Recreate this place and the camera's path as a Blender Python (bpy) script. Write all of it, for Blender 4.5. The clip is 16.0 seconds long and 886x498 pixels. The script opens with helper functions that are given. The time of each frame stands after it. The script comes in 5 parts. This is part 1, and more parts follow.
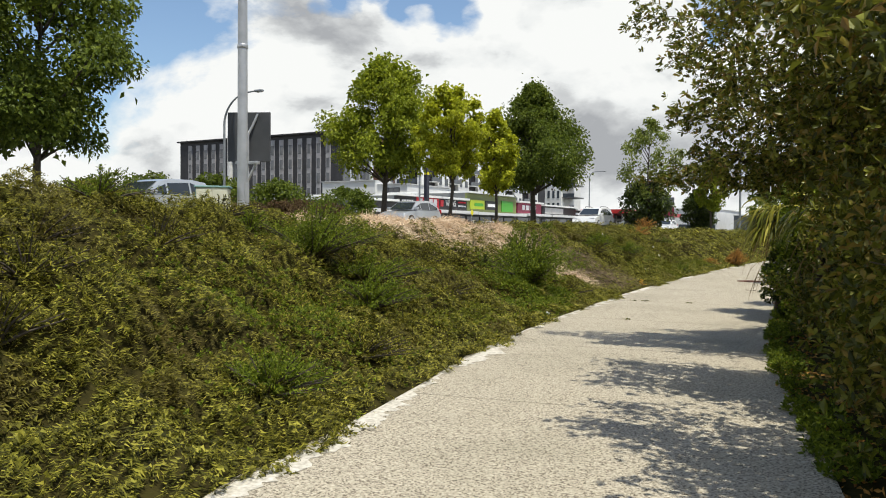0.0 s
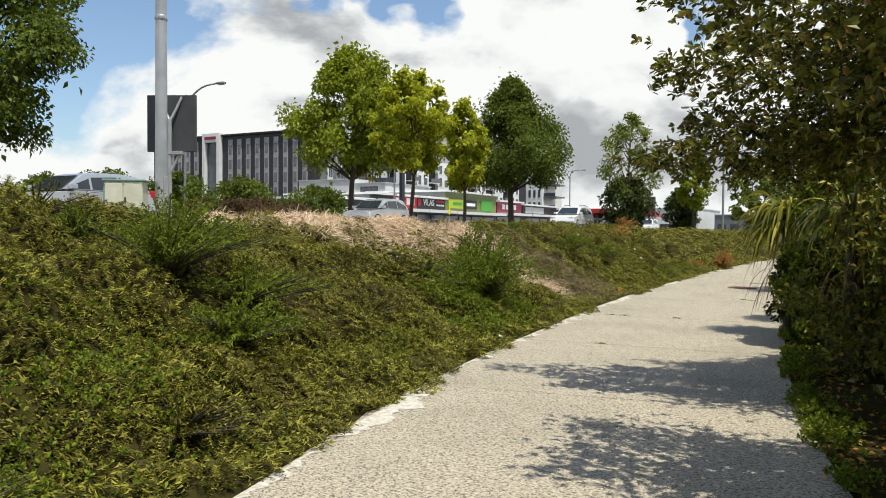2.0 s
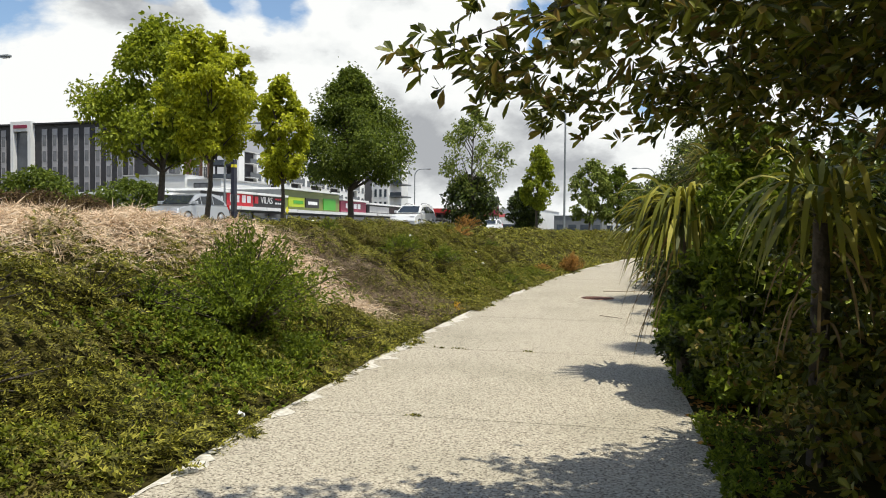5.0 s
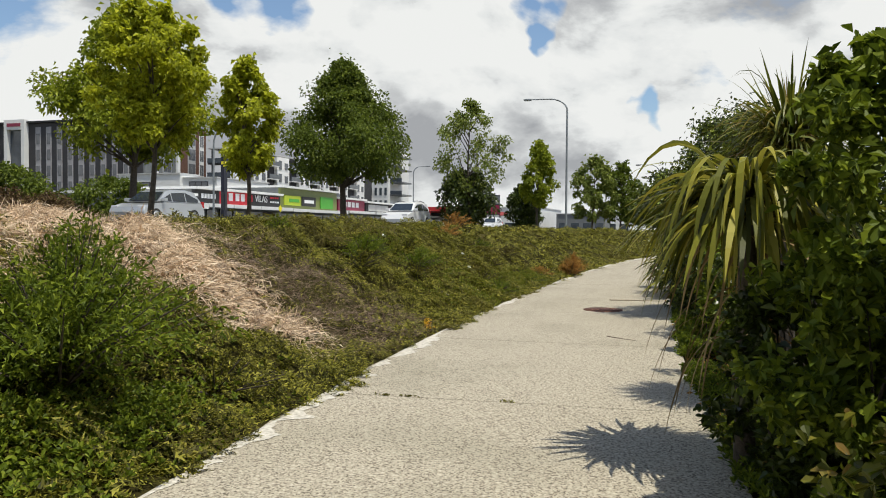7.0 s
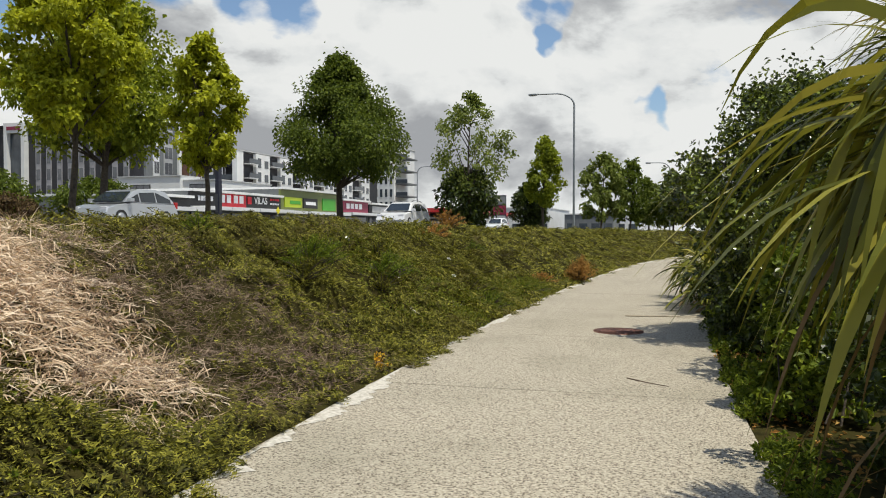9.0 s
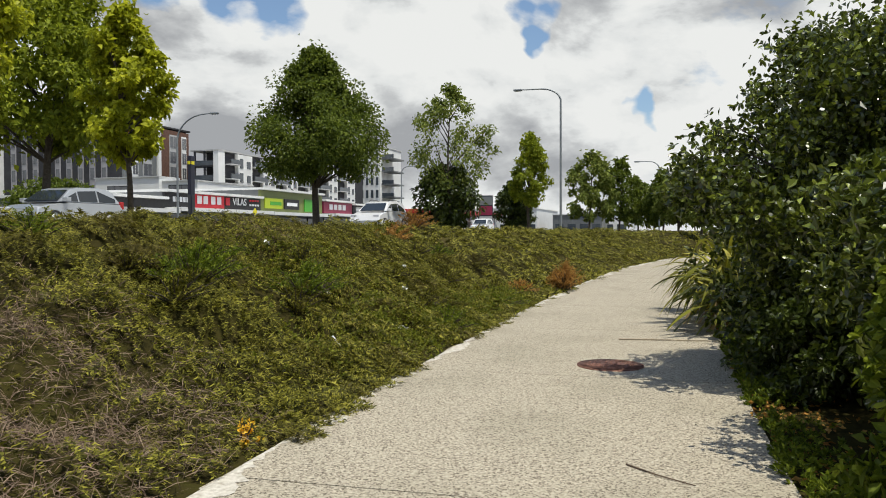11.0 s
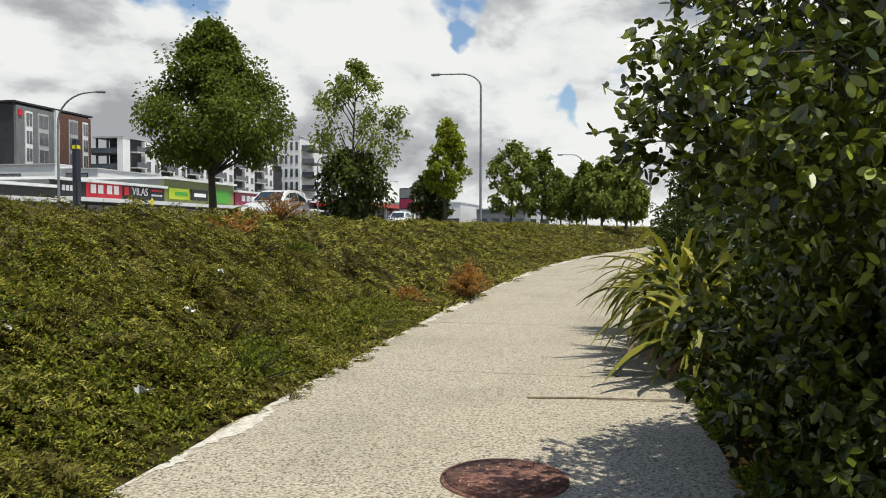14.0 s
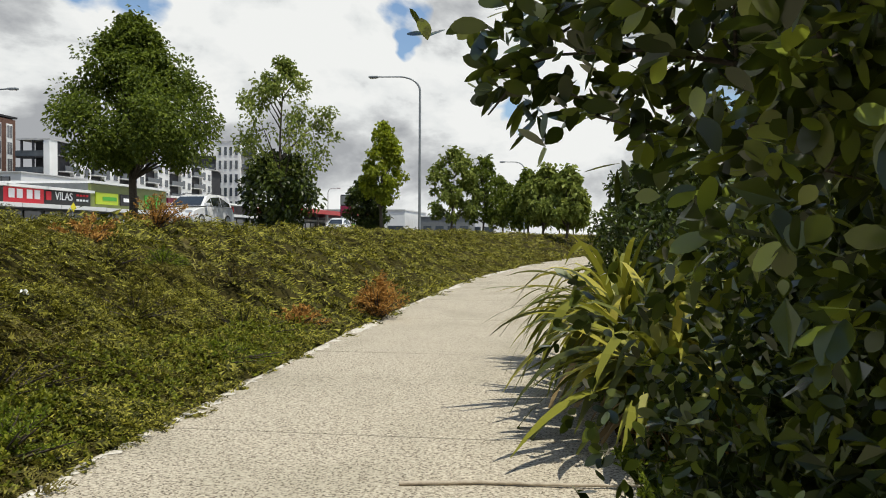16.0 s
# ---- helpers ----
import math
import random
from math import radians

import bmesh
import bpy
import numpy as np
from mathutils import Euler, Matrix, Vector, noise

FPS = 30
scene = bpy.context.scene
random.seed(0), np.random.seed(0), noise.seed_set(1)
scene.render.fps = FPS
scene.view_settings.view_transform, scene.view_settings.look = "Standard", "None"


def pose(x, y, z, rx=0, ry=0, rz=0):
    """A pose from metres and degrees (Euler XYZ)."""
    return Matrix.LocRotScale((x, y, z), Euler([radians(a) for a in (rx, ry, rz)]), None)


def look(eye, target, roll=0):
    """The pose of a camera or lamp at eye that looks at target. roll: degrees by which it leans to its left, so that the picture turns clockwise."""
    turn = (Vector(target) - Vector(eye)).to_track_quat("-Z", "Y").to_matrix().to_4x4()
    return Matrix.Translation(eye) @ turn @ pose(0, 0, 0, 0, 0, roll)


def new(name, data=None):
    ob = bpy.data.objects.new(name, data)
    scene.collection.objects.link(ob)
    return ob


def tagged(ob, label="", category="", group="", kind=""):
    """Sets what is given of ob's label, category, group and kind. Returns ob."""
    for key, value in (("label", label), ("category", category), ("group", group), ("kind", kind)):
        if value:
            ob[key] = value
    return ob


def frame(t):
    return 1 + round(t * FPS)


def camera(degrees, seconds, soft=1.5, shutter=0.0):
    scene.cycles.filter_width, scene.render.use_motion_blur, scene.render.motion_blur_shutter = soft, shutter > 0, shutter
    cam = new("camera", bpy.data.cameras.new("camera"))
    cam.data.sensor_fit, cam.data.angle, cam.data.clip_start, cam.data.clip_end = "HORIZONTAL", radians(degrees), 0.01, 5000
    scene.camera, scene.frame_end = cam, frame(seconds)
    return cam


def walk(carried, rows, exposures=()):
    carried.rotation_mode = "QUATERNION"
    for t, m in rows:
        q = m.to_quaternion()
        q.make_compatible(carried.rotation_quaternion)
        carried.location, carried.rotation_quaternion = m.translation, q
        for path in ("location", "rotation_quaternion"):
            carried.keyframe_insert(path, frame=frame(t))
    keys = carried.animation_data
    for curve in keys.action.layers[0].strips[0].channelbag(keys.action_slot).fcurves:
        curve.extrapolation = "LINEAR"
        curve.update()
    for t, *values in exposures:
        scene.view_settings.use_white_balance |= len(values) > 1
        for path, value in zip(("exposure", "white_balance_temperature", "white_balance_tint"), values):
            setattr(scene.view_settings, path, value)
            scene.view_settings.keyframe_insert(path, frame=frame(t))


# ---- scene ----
cam = camera(60.0, 16.0, soft=1.0)
METRES, EYE, TILT, LEAN, TURN = 21.6, 1.42, 1.0, 0.0, 30.0
ROWS = [
    (0.0, 0.0, 0.0, 0.0, 0.02, -2.45, -0.44),
    (0.5, 0.0097, 0.0316, -0.0008, -0.26, -2.41, -0.38),
    (1.0, 0.0168, 0.0603, 0.0006, -0.47, -2.49, -0.47),
    (1.5, 0.0259, 0.09, 0.0003, -0.66, -2.53, -0.35),
    (2.0, 0.0335, 0.121, -0.0011, -1.29, -2.47, -0.43),
    (2.5, 0.0418, 0.1519, -0.0019, -2.35, -2.43, -0.43),
    (3.0, 0.0481, 0.1821, -0.0023, -3.98, -2.42, -0.65),
    (3.5, 0.0561, 0.212, -0.0034, -5.99, -2.34, -0.69),
    (4.0, 0.0658, 0.2421, -0.0039, -8.55, -2.31, -0.7),
    (4.5, 0.075, 0.27, -0.0039, -11.04, -2.35, -0.73),
    (5.0, 0.0866, 0.298, -0.004, -12.59, -2.37, -0.77),
    (7.5, 0.1509, 0.4488, -0.0065, -12.22, -2.47, -0.5),
    (8.0, 0.165, 0.4816, -0.0078, -11.93, -2.43, -0.34),
    (10.5, 0.2301, 0.638, -0.0103, -11.77, -2.29, -0.16),
    (11.0, 0.2444, 0.6658, -0.0108, -12.62, -2.27, 0.02),
    (11.5, 0.2602, 0.6953, -0.0124, -13.96, -2.23, -0.18),
    (12.0, 0.2742, 0.7245, -0.0133, -14.95, -2.29, -0.28),
    (12.5, 0.288, 0.7532, -0.0143, -15.53, -2.38, -0.36),
    (13.0, 0.3033, 0.7838, -0.0156, -16.07, -2.51, -0.25),
    (13.5, 0.3174, 0.8135, -0.0158, -17.1, -2.63, -0.37),
    (14.0, 0.333, 0.8398, -0.0165, -18.16, -2.69, -0.42),
    (14.5, 0.3486, 0.8646, -0.0172, -18.91, -2.68, -0.32),
    (15.0, 0.3659, 0.8883, -0.0184, -19.48, -2.47, -0.53),
    (15.5, 0.3796, 0.9056, -0.0177, -20.65, -2.33, -0.63),
    (16.0, 0.3877, 0.915, -0.0176, -22.21, -2.09, -0.67),
]
walk(cam, [(t, pose(0, 0, EYE, TILT, LEAN, TURN) @ pose(METRES * x, METRES * y, METRES * z, 90 + pitch, roll, yaw)) for t, x, y, z, yaw, pitch, roll in ROWS],
     exposures=[(0.0, 0.0, 6550, 7), (5.0, 0.06, 6550, 7), (8.0, -0.22, 6550, 7), (10.5, -0.2, 6550, 7), (12.0, -0.16, 6550, 7), (16.0, -0.12, 6550, 7)])

# ---- light ----
SUN_ELEV, SUN_AZ = 69.5, -27.0      # the sun stands high over +x, behind the walker
sun = new("sun", bpy.data.lights.new("sun", "SUN"))
sun.data.energy, sun.data.angle, sun.data.color = 5.0, radians(0.55), (1.0, 0.95, 0.85)
_d = Vector((math.cos(radians(SUN_ELEV)) * math.cos(radians(SUN_AZ)), math.cos(radians(SUN_ELEV)) * math.sin(radians(SUN_AZ)), math.sin(radians(SUN_ELEV))))
sun.matrix_world = look(_d * 60, (0, 0, 0))
scene.view_settings.exposure = 0.0

world = bpy.data.worlds.new("sky")
scene.world = world
world.use_nodes = True
wn, wl = world.node_tree.nodes, world.node_tree.links
wn.clear()


def wnode(kind, **props):
    n = wn.new(kind)
    for key, value in props.items():
        n.inputs[key.replace("_", " ")].default_value = value
    return n


def wmath(op, a, b=None):
    n = wn.new("ShaderNodeMath")
    n.operation = op
    for i, v in enumerate((a, b)):
        if v is None:
            continue
        if isinstance(v, (int, float)):
            n.inputs[i].default_value = v
        else:
            wl.new(v, n.inputs[i])
    return n.outputs[0]


def wramp(fac, stops):
    n = wn.new("ShaderNodeValToRGB")
    el = n.color_ramp.elements
    while len(el) < len(stops):
        el.new(0.5)
    for e, (p, c) in zip(el, stops):
        e.position, e.color = p, (*c, 1)
    wl.new(fac, n.inputs[0])
    return n.outputs[0]


sky = wn.new("ShaderNodeTexSky")
sky.sky_type, sky.sun_disc = "NISHITA", False
sky.ozone_density = 3.0
sky.sun_elevation, sky.sun_rotation = radians(SUN_ELEV), radians(90 - SUN_AZ)
tc = wn.new("ShaderNodeTexCoord")
# cumulus: a broad noise for the banks, a finer one for the billows
mp = wn.new("ShaderNodeMapping")
mp.inputs["Scale"].default_value = (1.0, 1.0, 1.75)
mp.inputs["Location"].default_value = (1.35, 4.2, 0.9)
wl.new(tc.outputs["Generated"], mp.inputs["Vector"])
bank = wnode("ShaderNodeTexNoise", Scale=3.0, Detail=12.0, Roughness=0.58, Distortion=0.2)
wl.new(mp.outputs[0], bank.inputs["Vector"])
mp2 = wn.new("ShaderNodeMapping")
mp2.inputs["Scale"].default_value = (1.0, 1.0, 1.75)
mp2.inputs["Location"].default_value = (1.35, 4.2, 1.02)
wl.new(tc.outputs["Generated"], mp2.inputs["Vector"])
under = wnode("ShaderNodeTexNoise", Scale=3.0, Detail=8.0, Roughness=0.5, Distortion=0.2)
wl.new(mp2.outputs[0], under.inputs["Vector"])
sep = wn.new("ShaderNodeSeparateXYZ")
wl.new(tc.outputs["Generated"], sep.inputs[0])
# seen edge-on towards the horizon the banks close up; overhead the sky is mostly open
gap = wmath("MULTIPLY", wmath("MAXIMUM", wmath("SUBTRACT", sep.outputs[2], 0.31), 0.0), 0.95)
rags = wnode("ShaderNodeTexNoise", Scale=9.0, Detail=3.5, Roughness=0.55)
wl.new(tc.outputs["Generated"], rags.inputs["Vector"])
torn = wn.new("ShaderNodeVectorMath")
torn.operation = "MULTIPLY_ADD"
torn.inputs[1].default_value = (0.17, 0.17, 0.17)
wl.new(rags.outputs["Color"], torn.inputs[0])
shift = wn.new("ShaderNodeVectorMath")
shift.operation = "SUBTRACT"
shift.inputs[1].default_value = (0.085, 0.085, 0.085)
wl.new(tc.outputs["Generated"], shift.inputs[0])
wl.new(shift.outputs[0], torn.inputs[2])
# breaks between the banks, where the blue shows
for way, size in (((-0.80, 0.55, 0.24), 0.18), ((-0.50, 0.825, 0.278), 0.075), ((-0.565, 0.775, 0.285), 0.06), ((-0.195, 0.944, 0.268), 0.06), ((-0.19, 0.956, 0.226), 0.034), ((-0.176, 0.974, 0.145), 0.024), ((-0.038, 0.989, 0.144), 0.024), ((0.9, -0.2, 0.4), 0.4), ((0.3, -0.85, 0.45), 0.4)):
    away = wn.new("ShaderNodeVectorMath")
    away.operation = "DISTANCE"
    away.inputs[1].default_value = way
    wl.new(torn.outputs[0], away.inputs[0])
    gap = wmath("ADD", gap, wmath("MULTIPLY", wmath("MAXIMUM", wmath("SUBTRACT", 1.0, wmath("DIVIDE", away.outputs["Value"], size)), 0.0), 0.34))
cover = wramp(wmath("SUBTRACT", bank.outputs[0], gap), [(0.30, (0, 0, 0)), (0.40, (1, 1, 1))])
# lit from above: grey where more cloud stands over the spot than in it
shade = wramp(wmath("ADD", wmath("MULTIPLY", wmath("SUBTRACT", under.outputs[0], bank.outputs[0]), 1.9), wmath("ADD", wmath("MULTIPLY", under.outputs[0], 0.7), 0.2)),
              [(0.44, (1.0, 1.0, 1.0)), (0.54, (0.90, 0.91, 0.92)), (0.63, (0.66, 0.67, 0.69)), (0.76, (0.44, 0.45, 0.48))])
bg_sky, bg_cloud, mix, out = wn.new("ShaderNodeBackground"), wn.new("ShaderNodeBackground"), wn.new("ShaderNodeMixShader"), wn.new("ShaderNodeOutputWorld")
bg_sky.inputs[1].default_value, bg_cloud.inputs[1].default_value = 0.15, 0.96
wl.new(sky.outputs[0], bg_sky.inputs[0])
wl.new(shade, bg_cloud.inputs[0])
wl.new(cover, mix.inputs[0])
wl.new(bg_sky.outputs[0], mix.inputs[1])
wl.new(bg_cloud.outputs[0], mix.inputs[2])
wl.new(mix.outputs[0], out.inputs[0])

# ---- materials ----
def material(name, colors, scale=8.0, rough=0.8, bump=0.0, bump_scale=None, metal=0.0, spec=0.4, vary="noise", through_light=0.0, broad=None, coat=0.0, sheen_rough=None):
    """colors: ramp from dark to light. vary: noise (in metres), island or object. broad: (colour, scale, low, high), blotches laid over it.
    through_light: share of light that leaves let pass."""
    m = bpy.data.materials.new(name)
    m.use_nodes = True
    n, l = m.node_tree.nodes, m.node_tree.links
    bsdf = n["Principled BSDF"]
    geo = n.new("ShaderNodeNewGeometry")
    tex = n.new("ShaderNodeTexNoise")
    tex.inputs["Scale"].default_value, tex.inputs["Detail"].default_value = scale, 6.0
    l.new(geo.outputs["Position"], tex.inputs["Vector"])
    ramp = n.new("ShaderNodeValToRGB")
    el = ramp.color_ramp.elements
    while len(el) < len(colors):
        el.new(0.5)
    lo, hi = (0.3, 0.7) if vary == "noise" else (0.0, 1.0)
    for i, c in enumerate(colors):
        el[i].position, el[i].color = lo + (hi - lo) * i / max(1, len(colors) - 1), (*c, 1)
    if vary == "island":
        l.new(geo.outputs["Random Per Island"], ramp.inputs[0])
    elif vary == "object":
        info = n.new("ShaderNodeObjectInfo")
        l.new(info.outputs["Random"], ramp.inputs[0])
    else:
        l.new(tex.outputs[0], ramp.inputs[0])
    col = ramp.outputs[0]
    if broad:
        b = n.new("ShaderNodeTexNoise")
        b.inputs["Scale"].default_value, b.inputs["Detail"].default_value = broad[1], 4.0
        l.new(geo.outputs["Position"], b.inputs["Vector"])
        br = n.new("ShaderNodeMapRange")
        br.inputs[1].default_value, br.inputs[2].default_value = broad[2], broad[3]
        l.new(b.outputs[0], br.inputs[0])
        mx = n.new("ShaderNodeMix")
        mx.data_type = "RGBA"
        l.new(br.outputs[0], mx.inputs[0])
        l.new(col, mx.inputs[6])
        mx.inputs[7].default_value = (*broad[0], 1)
        col = mx.outputs[2]
    l.new(col, bsdf.inputs["Base Color"])
    bsdf.inputs["Roughness"].default_value, bsdf.inputs["Metallic"].default_value = rough, metal
    bsdf.inputs["Specular IOR Level"].default_value = spec
    bsdf.inputs["Coat Weight"].default_value = coat
    bsdf.inputs["Coat Roughness"].default_value = 0.08
    if bump:
        t2 = n.new("ShaderNodeTexNoise")
        t2.inputs["Scale"].default_value, t2.inputs["Detail"].default_value = bump_scale or scale * 3, 5.0
        l.new(geo.outputs["Position"], t2.inputs["Vector"])
        bn = n.new("ShaderNodeBump")
        bn.inputs["Strength"].default_value, bn.inputs["Distance"].default_value = bump, 0.02
        l.new(t2.outputs[0], bn.inputs["Height"])
        l.new(bn.outputs[0], bsdf.inputs["Normal"])
    if through_light:
        tr = n.new("ShaderNodeBsdfTranslucent")
        l.new(col, tr.inputs[0])
        ms = n.new("ShaderNodeMixShader")
        ms.inputs[0].default_value = through_light
        l.new(bsdf.outputs[0], ms.inputs[1])
        l.new(tr.outputs[0], ms.inputs[2])
        l.new(ms.outputs[0], n["Material Output"].inputs[0])
    return m


def glass(name, tint=(0.05, 0.06, 0.07)):
    return material(name, [tint, tuple(c * 1.6 for c in tint)], 0.6, rough=0.06, spec=0.7)


M = {}
# soil kept near black: shade in the gaps between shoots is put into its colour
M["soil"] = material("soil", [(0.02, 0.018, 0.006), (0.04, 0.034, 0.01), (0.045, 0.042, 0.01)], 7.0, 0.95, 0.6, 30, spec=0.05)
M["render_grey"] = material("render_grey", [(0.5, 0.5, 0.5), (0.58, 0.58, 0.57)], 0.8, 0.7)
M["teal_paint"] = material("teal_paint", [(0.17, 0.30, 0.29), (0.22, 0.36, 0.34)], 4.0, 0.6, 0.1)
M["grass_flat"] = material("grass_flat", [(0.06, 0.07, 0.02), (0.13, 0.12, 0.04), (0.2, 0.17, 0.07)], 2.0, 0.95, 0.6, 20)
M["asphalt"] = material("asphalt", [(0.045, 0.045, 0.047), (0.07, 0.07, 0.072)], 30.0, 0.9, 0.3, 150)
M["kerb"] = material("kerb", [(0.3, 0.29, 0.27), (0.42, 0.41, 0.38)], 6.0, 0.9, 0.3, 60)
M["cover_leaf"] = material("cover_leaf", [(0.022, 0.0229, 0.00352), (0.0836, 0.0818, 0.00968), (0.18, 0.172, 0.0185), (0.414, 0.378, 0.0572)], vary="island", rough=0.6, spec=0.2, through_light=0.28,
                           broad=((0.11, 0.085, 0.025), 0.9, 0.52, 0.76))
M["fresh_leaf"] = material("fresh_leaf", [(0.06, 0.088, 0.007), (0.13, 0.175, 0.013), (0.27, 0.32, 0.026)], vary="island", rough=0.55, spec=0.25, through_light=0.35)
M["young_leaf"] = material("young_leaf", [(0.07, 0.085, 0.008), (0.15, 0.17, 0.014), (0.30, 0.31, 0.03)], vary="island", rough=0.5, spec=0.3, through_light=0.35)
M["straw"] = material("straw", [(0.46, 0.33, 0.21), (0.70, 0.54, 0.37), (0.84, 0.70, 0.52)], vary="island", rough=0.8, spec=0.25, through_light=0.15)
M["dead_twig"] = material("dead_twig", [(0.10, 0.065, 0.045), (0.20, 0.14, 0.10), (0.32, 0.24, 0.17)], vary="island", rough=0.9, spec=0.2)
M["rust_leaf"] = material("rust_leaf", [(0.24, 0.11, 0.025), (0.42, 0.22, 0.05), (0.54, 0.33, 0.10)], vary="island", rough=0.8, spec=0.2, through_light=0.2)
M["bronze_leaf"] = material("bronze_leaf", [(0.05, 0.03, 0.016), (0.11, 0.065, 0.03), (0.17, 0.12, 0.045)], vary="island", rough=0.6, spec=0.25, through_light=0.25)
M["petal"] = material("petal", [(0.75, 0.42, 0.02), (0.85, 0.6, 0.05)], vary="island", rough=0.6, through_light=0.2)
M["tree_leaf"] = material("tree_leaf", [(0.065, 0.091, 0.0117), (0.114, 0.153, 0.0169), (0.195, 0.24, 0.026)], vary="island", rough=0.55, spec=0.25, through_light=0.38)
M["tree_leaf_olive"] = material("tree_leaf_olive", [(0.146, 0.179, 0.013), (0.244, 0.293, 0.0208), (0.406, 0.439, 0.0325)], vary="island", rough=0.55, spec=0.25, through_light=0.42)
M["tree_leaf_lime"] = material("tree_leaf_lime", [(0.23, 0.257, 0.0149), (0.405, 0.432, 0.0257), (0.621, 0.621, 0.0405)], vary="island", rough=0.5, spec=0.3, through_light=0.5)
M["tree_leaf_pale"] = material("tree_leaf_pale", [(0.106, 0.146, 0.0264), (0.198, 0.238, 0.046), (0.305, 0.344, 0.0725)], vary="island", rough=0.55, spec=0.25, through_light=0.4)
M["hedge_leaf"] = material("hedge_leaf", [(0.022, 0.033, 0.005), (0.045, 0.065, 0.008), (0.10, 0.135, 0.015)], vary="island", rough=0.36, spec=0.4, through_light=0.25)
M["hedge_leaf_olive"] = material("hedge_leaf_olive", [(0.04, 0.05, 0.006), (0.10, 0.115, 0.012), (0.23, 0.24, 0.03), (0.24, 0.15, 0.035)], vary="island", rough=0.4, spec=0.4, through_light=0.4)
M["gloss_leaf"] = material("gloss_leaf", [(0.0285, 0.0395, 0.00549), (0.0549, 0.0747, 0.00878), (0.11, 0.137, 0.0154), (0.308, 0.363, 0.0439)], vary="island", rough=0.3, spec=0.5, through_light=0.24, coat=0.35)
M["flax_leaf"] = material("flax_leaf", [(0.045, 0.052, 0.007), (0.12, 0.13, 0.012), (0.25, 0.245, 0.026), (0.44, 0.38, 0.06)], vary="island", rough=0.48, spec=0.3, through_light=0.28)
M["flax_dead"] = material("flax_dead", [(0.16, 0.10, 0.04), (0.30, 0.20, 0.08), (0.38, 0.28, 0.13)], vary="island", rough=0.7, through_light=0.15)
M["bark"] = material("bark", [(0.05, 0.04, 0.03), (0.11, 0.09, 0.07)], 14.0, 0.95, 0.7, 40)
M["galvanised"] = material("galvanised", [(0.38, 0.39, 0.4), (0.5, 0.51, 0.52)], 3.0, 0.45, 0.1, 30, metal=0.6)
M["lamp_paint"] = material("lamp_paint", [(0.22, 0.24, 0.25), (0.3, 0.32, 0.33)], 3.0, 0.5, metal=0.3)
M["board_back"] = material("board_back", [(0.045, 0.048, 0.052), (0.065, 0.068, 0.072)], 2.0, 0.6)
M["cream_paint"] = material("cream_paint", [(0.55, 0.54, 0.42), (0.66, 0.65, 0.52)], 4.0, 0.6, 0.1)
M["cladding_dark"] = material("cladding_dark", [(0.03, 0.03, 0.034), (0.045, 0.045, 0.05)], 1.0, 0.6)
M["cladding_grey"] = material("cladding_grey", [(0.14, 0.15, 0.15), (0.18, 0.19, 0.19)], 1.0, 0.6)
M["brick_brown"] = material("brick_brown", [(0.10, 0.05, 0.035), (0.15, 0.08, 0.055)], 2.0, 0.8)
M["white_wall"] = material("white_wall", [(0.72, 0.72, 0.7), (0.8, 0.8, 0.78)], 0.5, 0.7)
M["pale_panel"] = material("pale_panel", [(0.36, 0.36, 0.36), (0.48, 0.48, 0.47)], 0.7, 0.5)
M["hotel_strip"] = material("hotel_strip", [(0.30, 0.29, 0.30), (0.40, 0.39, 0.40)], 0.7, 0.5)
M["strip_pane"] = material("strip_pane", [(0.10, 0.105, 0.115), (0.16, 0.165, 0.175)], 0.4, 0.15, spec=0.6)
M["window_glass"] = glass("window_glass")
M["red_sign"] = material("red_sign", [(0.55, 0.015, 0.03), (0.62, 0.02, 0.035)], 1.0, 0.4)
M["maroon_sign"] = material("maroon_sign", [(0.22, 0.015, 0.05), (0.26, 0.02, 0.06)], 1.0, 0.4)
M["green_sign"] = material("green_sign", [(0.06, 0.30, 0.03), (0.07, 0.34, 0.035)], 1.0, 0.4)
M["lime_sign"] = material("lime_sign", [(0.36, 0.45, 0.02), (0.40, 0.5, 0.03)], 1.0, 0.4)
M["olive_sign"] = material("olive_sign", [(0.16, 0.19, 0.05), (0.18, 0.21, 0.06)], 1.0, 0.4)
M["yellow_sign"] = material("yellow_sign", [(0.8, 0.7, 0.02), (0.85, 0.75, 0.03)], 1.0, 0.4)
M["black_trim"] = material("black_trim", [(0.015, 0.015, 0.017), (0.025, 0.025, 0.027)], 2.0, 0.5)
M["navy_sign"] = material("navy_sign", [(0.012, 0.014, 0.03), (0.018, 0.02, 0.04)], 1.0, 0.3)
M["white_letter"] = material("white_letter", [(0.8, 0.8, 0.8), (0.85, 0.85, 0.85)], 1.0, 0.5)
M["silver_paint"] = material("silver_paint", [(0.48, 0.5, 0.52), (0.52, 0.54, 0.56)], 1.0, 0.28, metal=0.5, coat=0.6)
M["white_paint"] = material("white_paint", [(0.76, 0.76, 0.76), (0.8, 0.8, 0.8)], 1.0, 0.25, coat=0.6)
M["dark_paint"] = material("dark_paint", [(0.02, 0.022, 0.026), (0.03, 0.032, 0.036)], 1.0, 0.22, coat=0.6)
M["red_paint"] = material("red_paint", [(0.45, 0.02, 0.02), (0.5, 0.03, 0.03)], 1.0, 0.4)
M["tyre"] = material("tyre", [(0.015, 0.015, 0.015), (0.025, 0.025, 0.025)], 20.0, 0.9)
M["car_glass"] = glass("car_glass", (0.02, 0.025, 0.03))
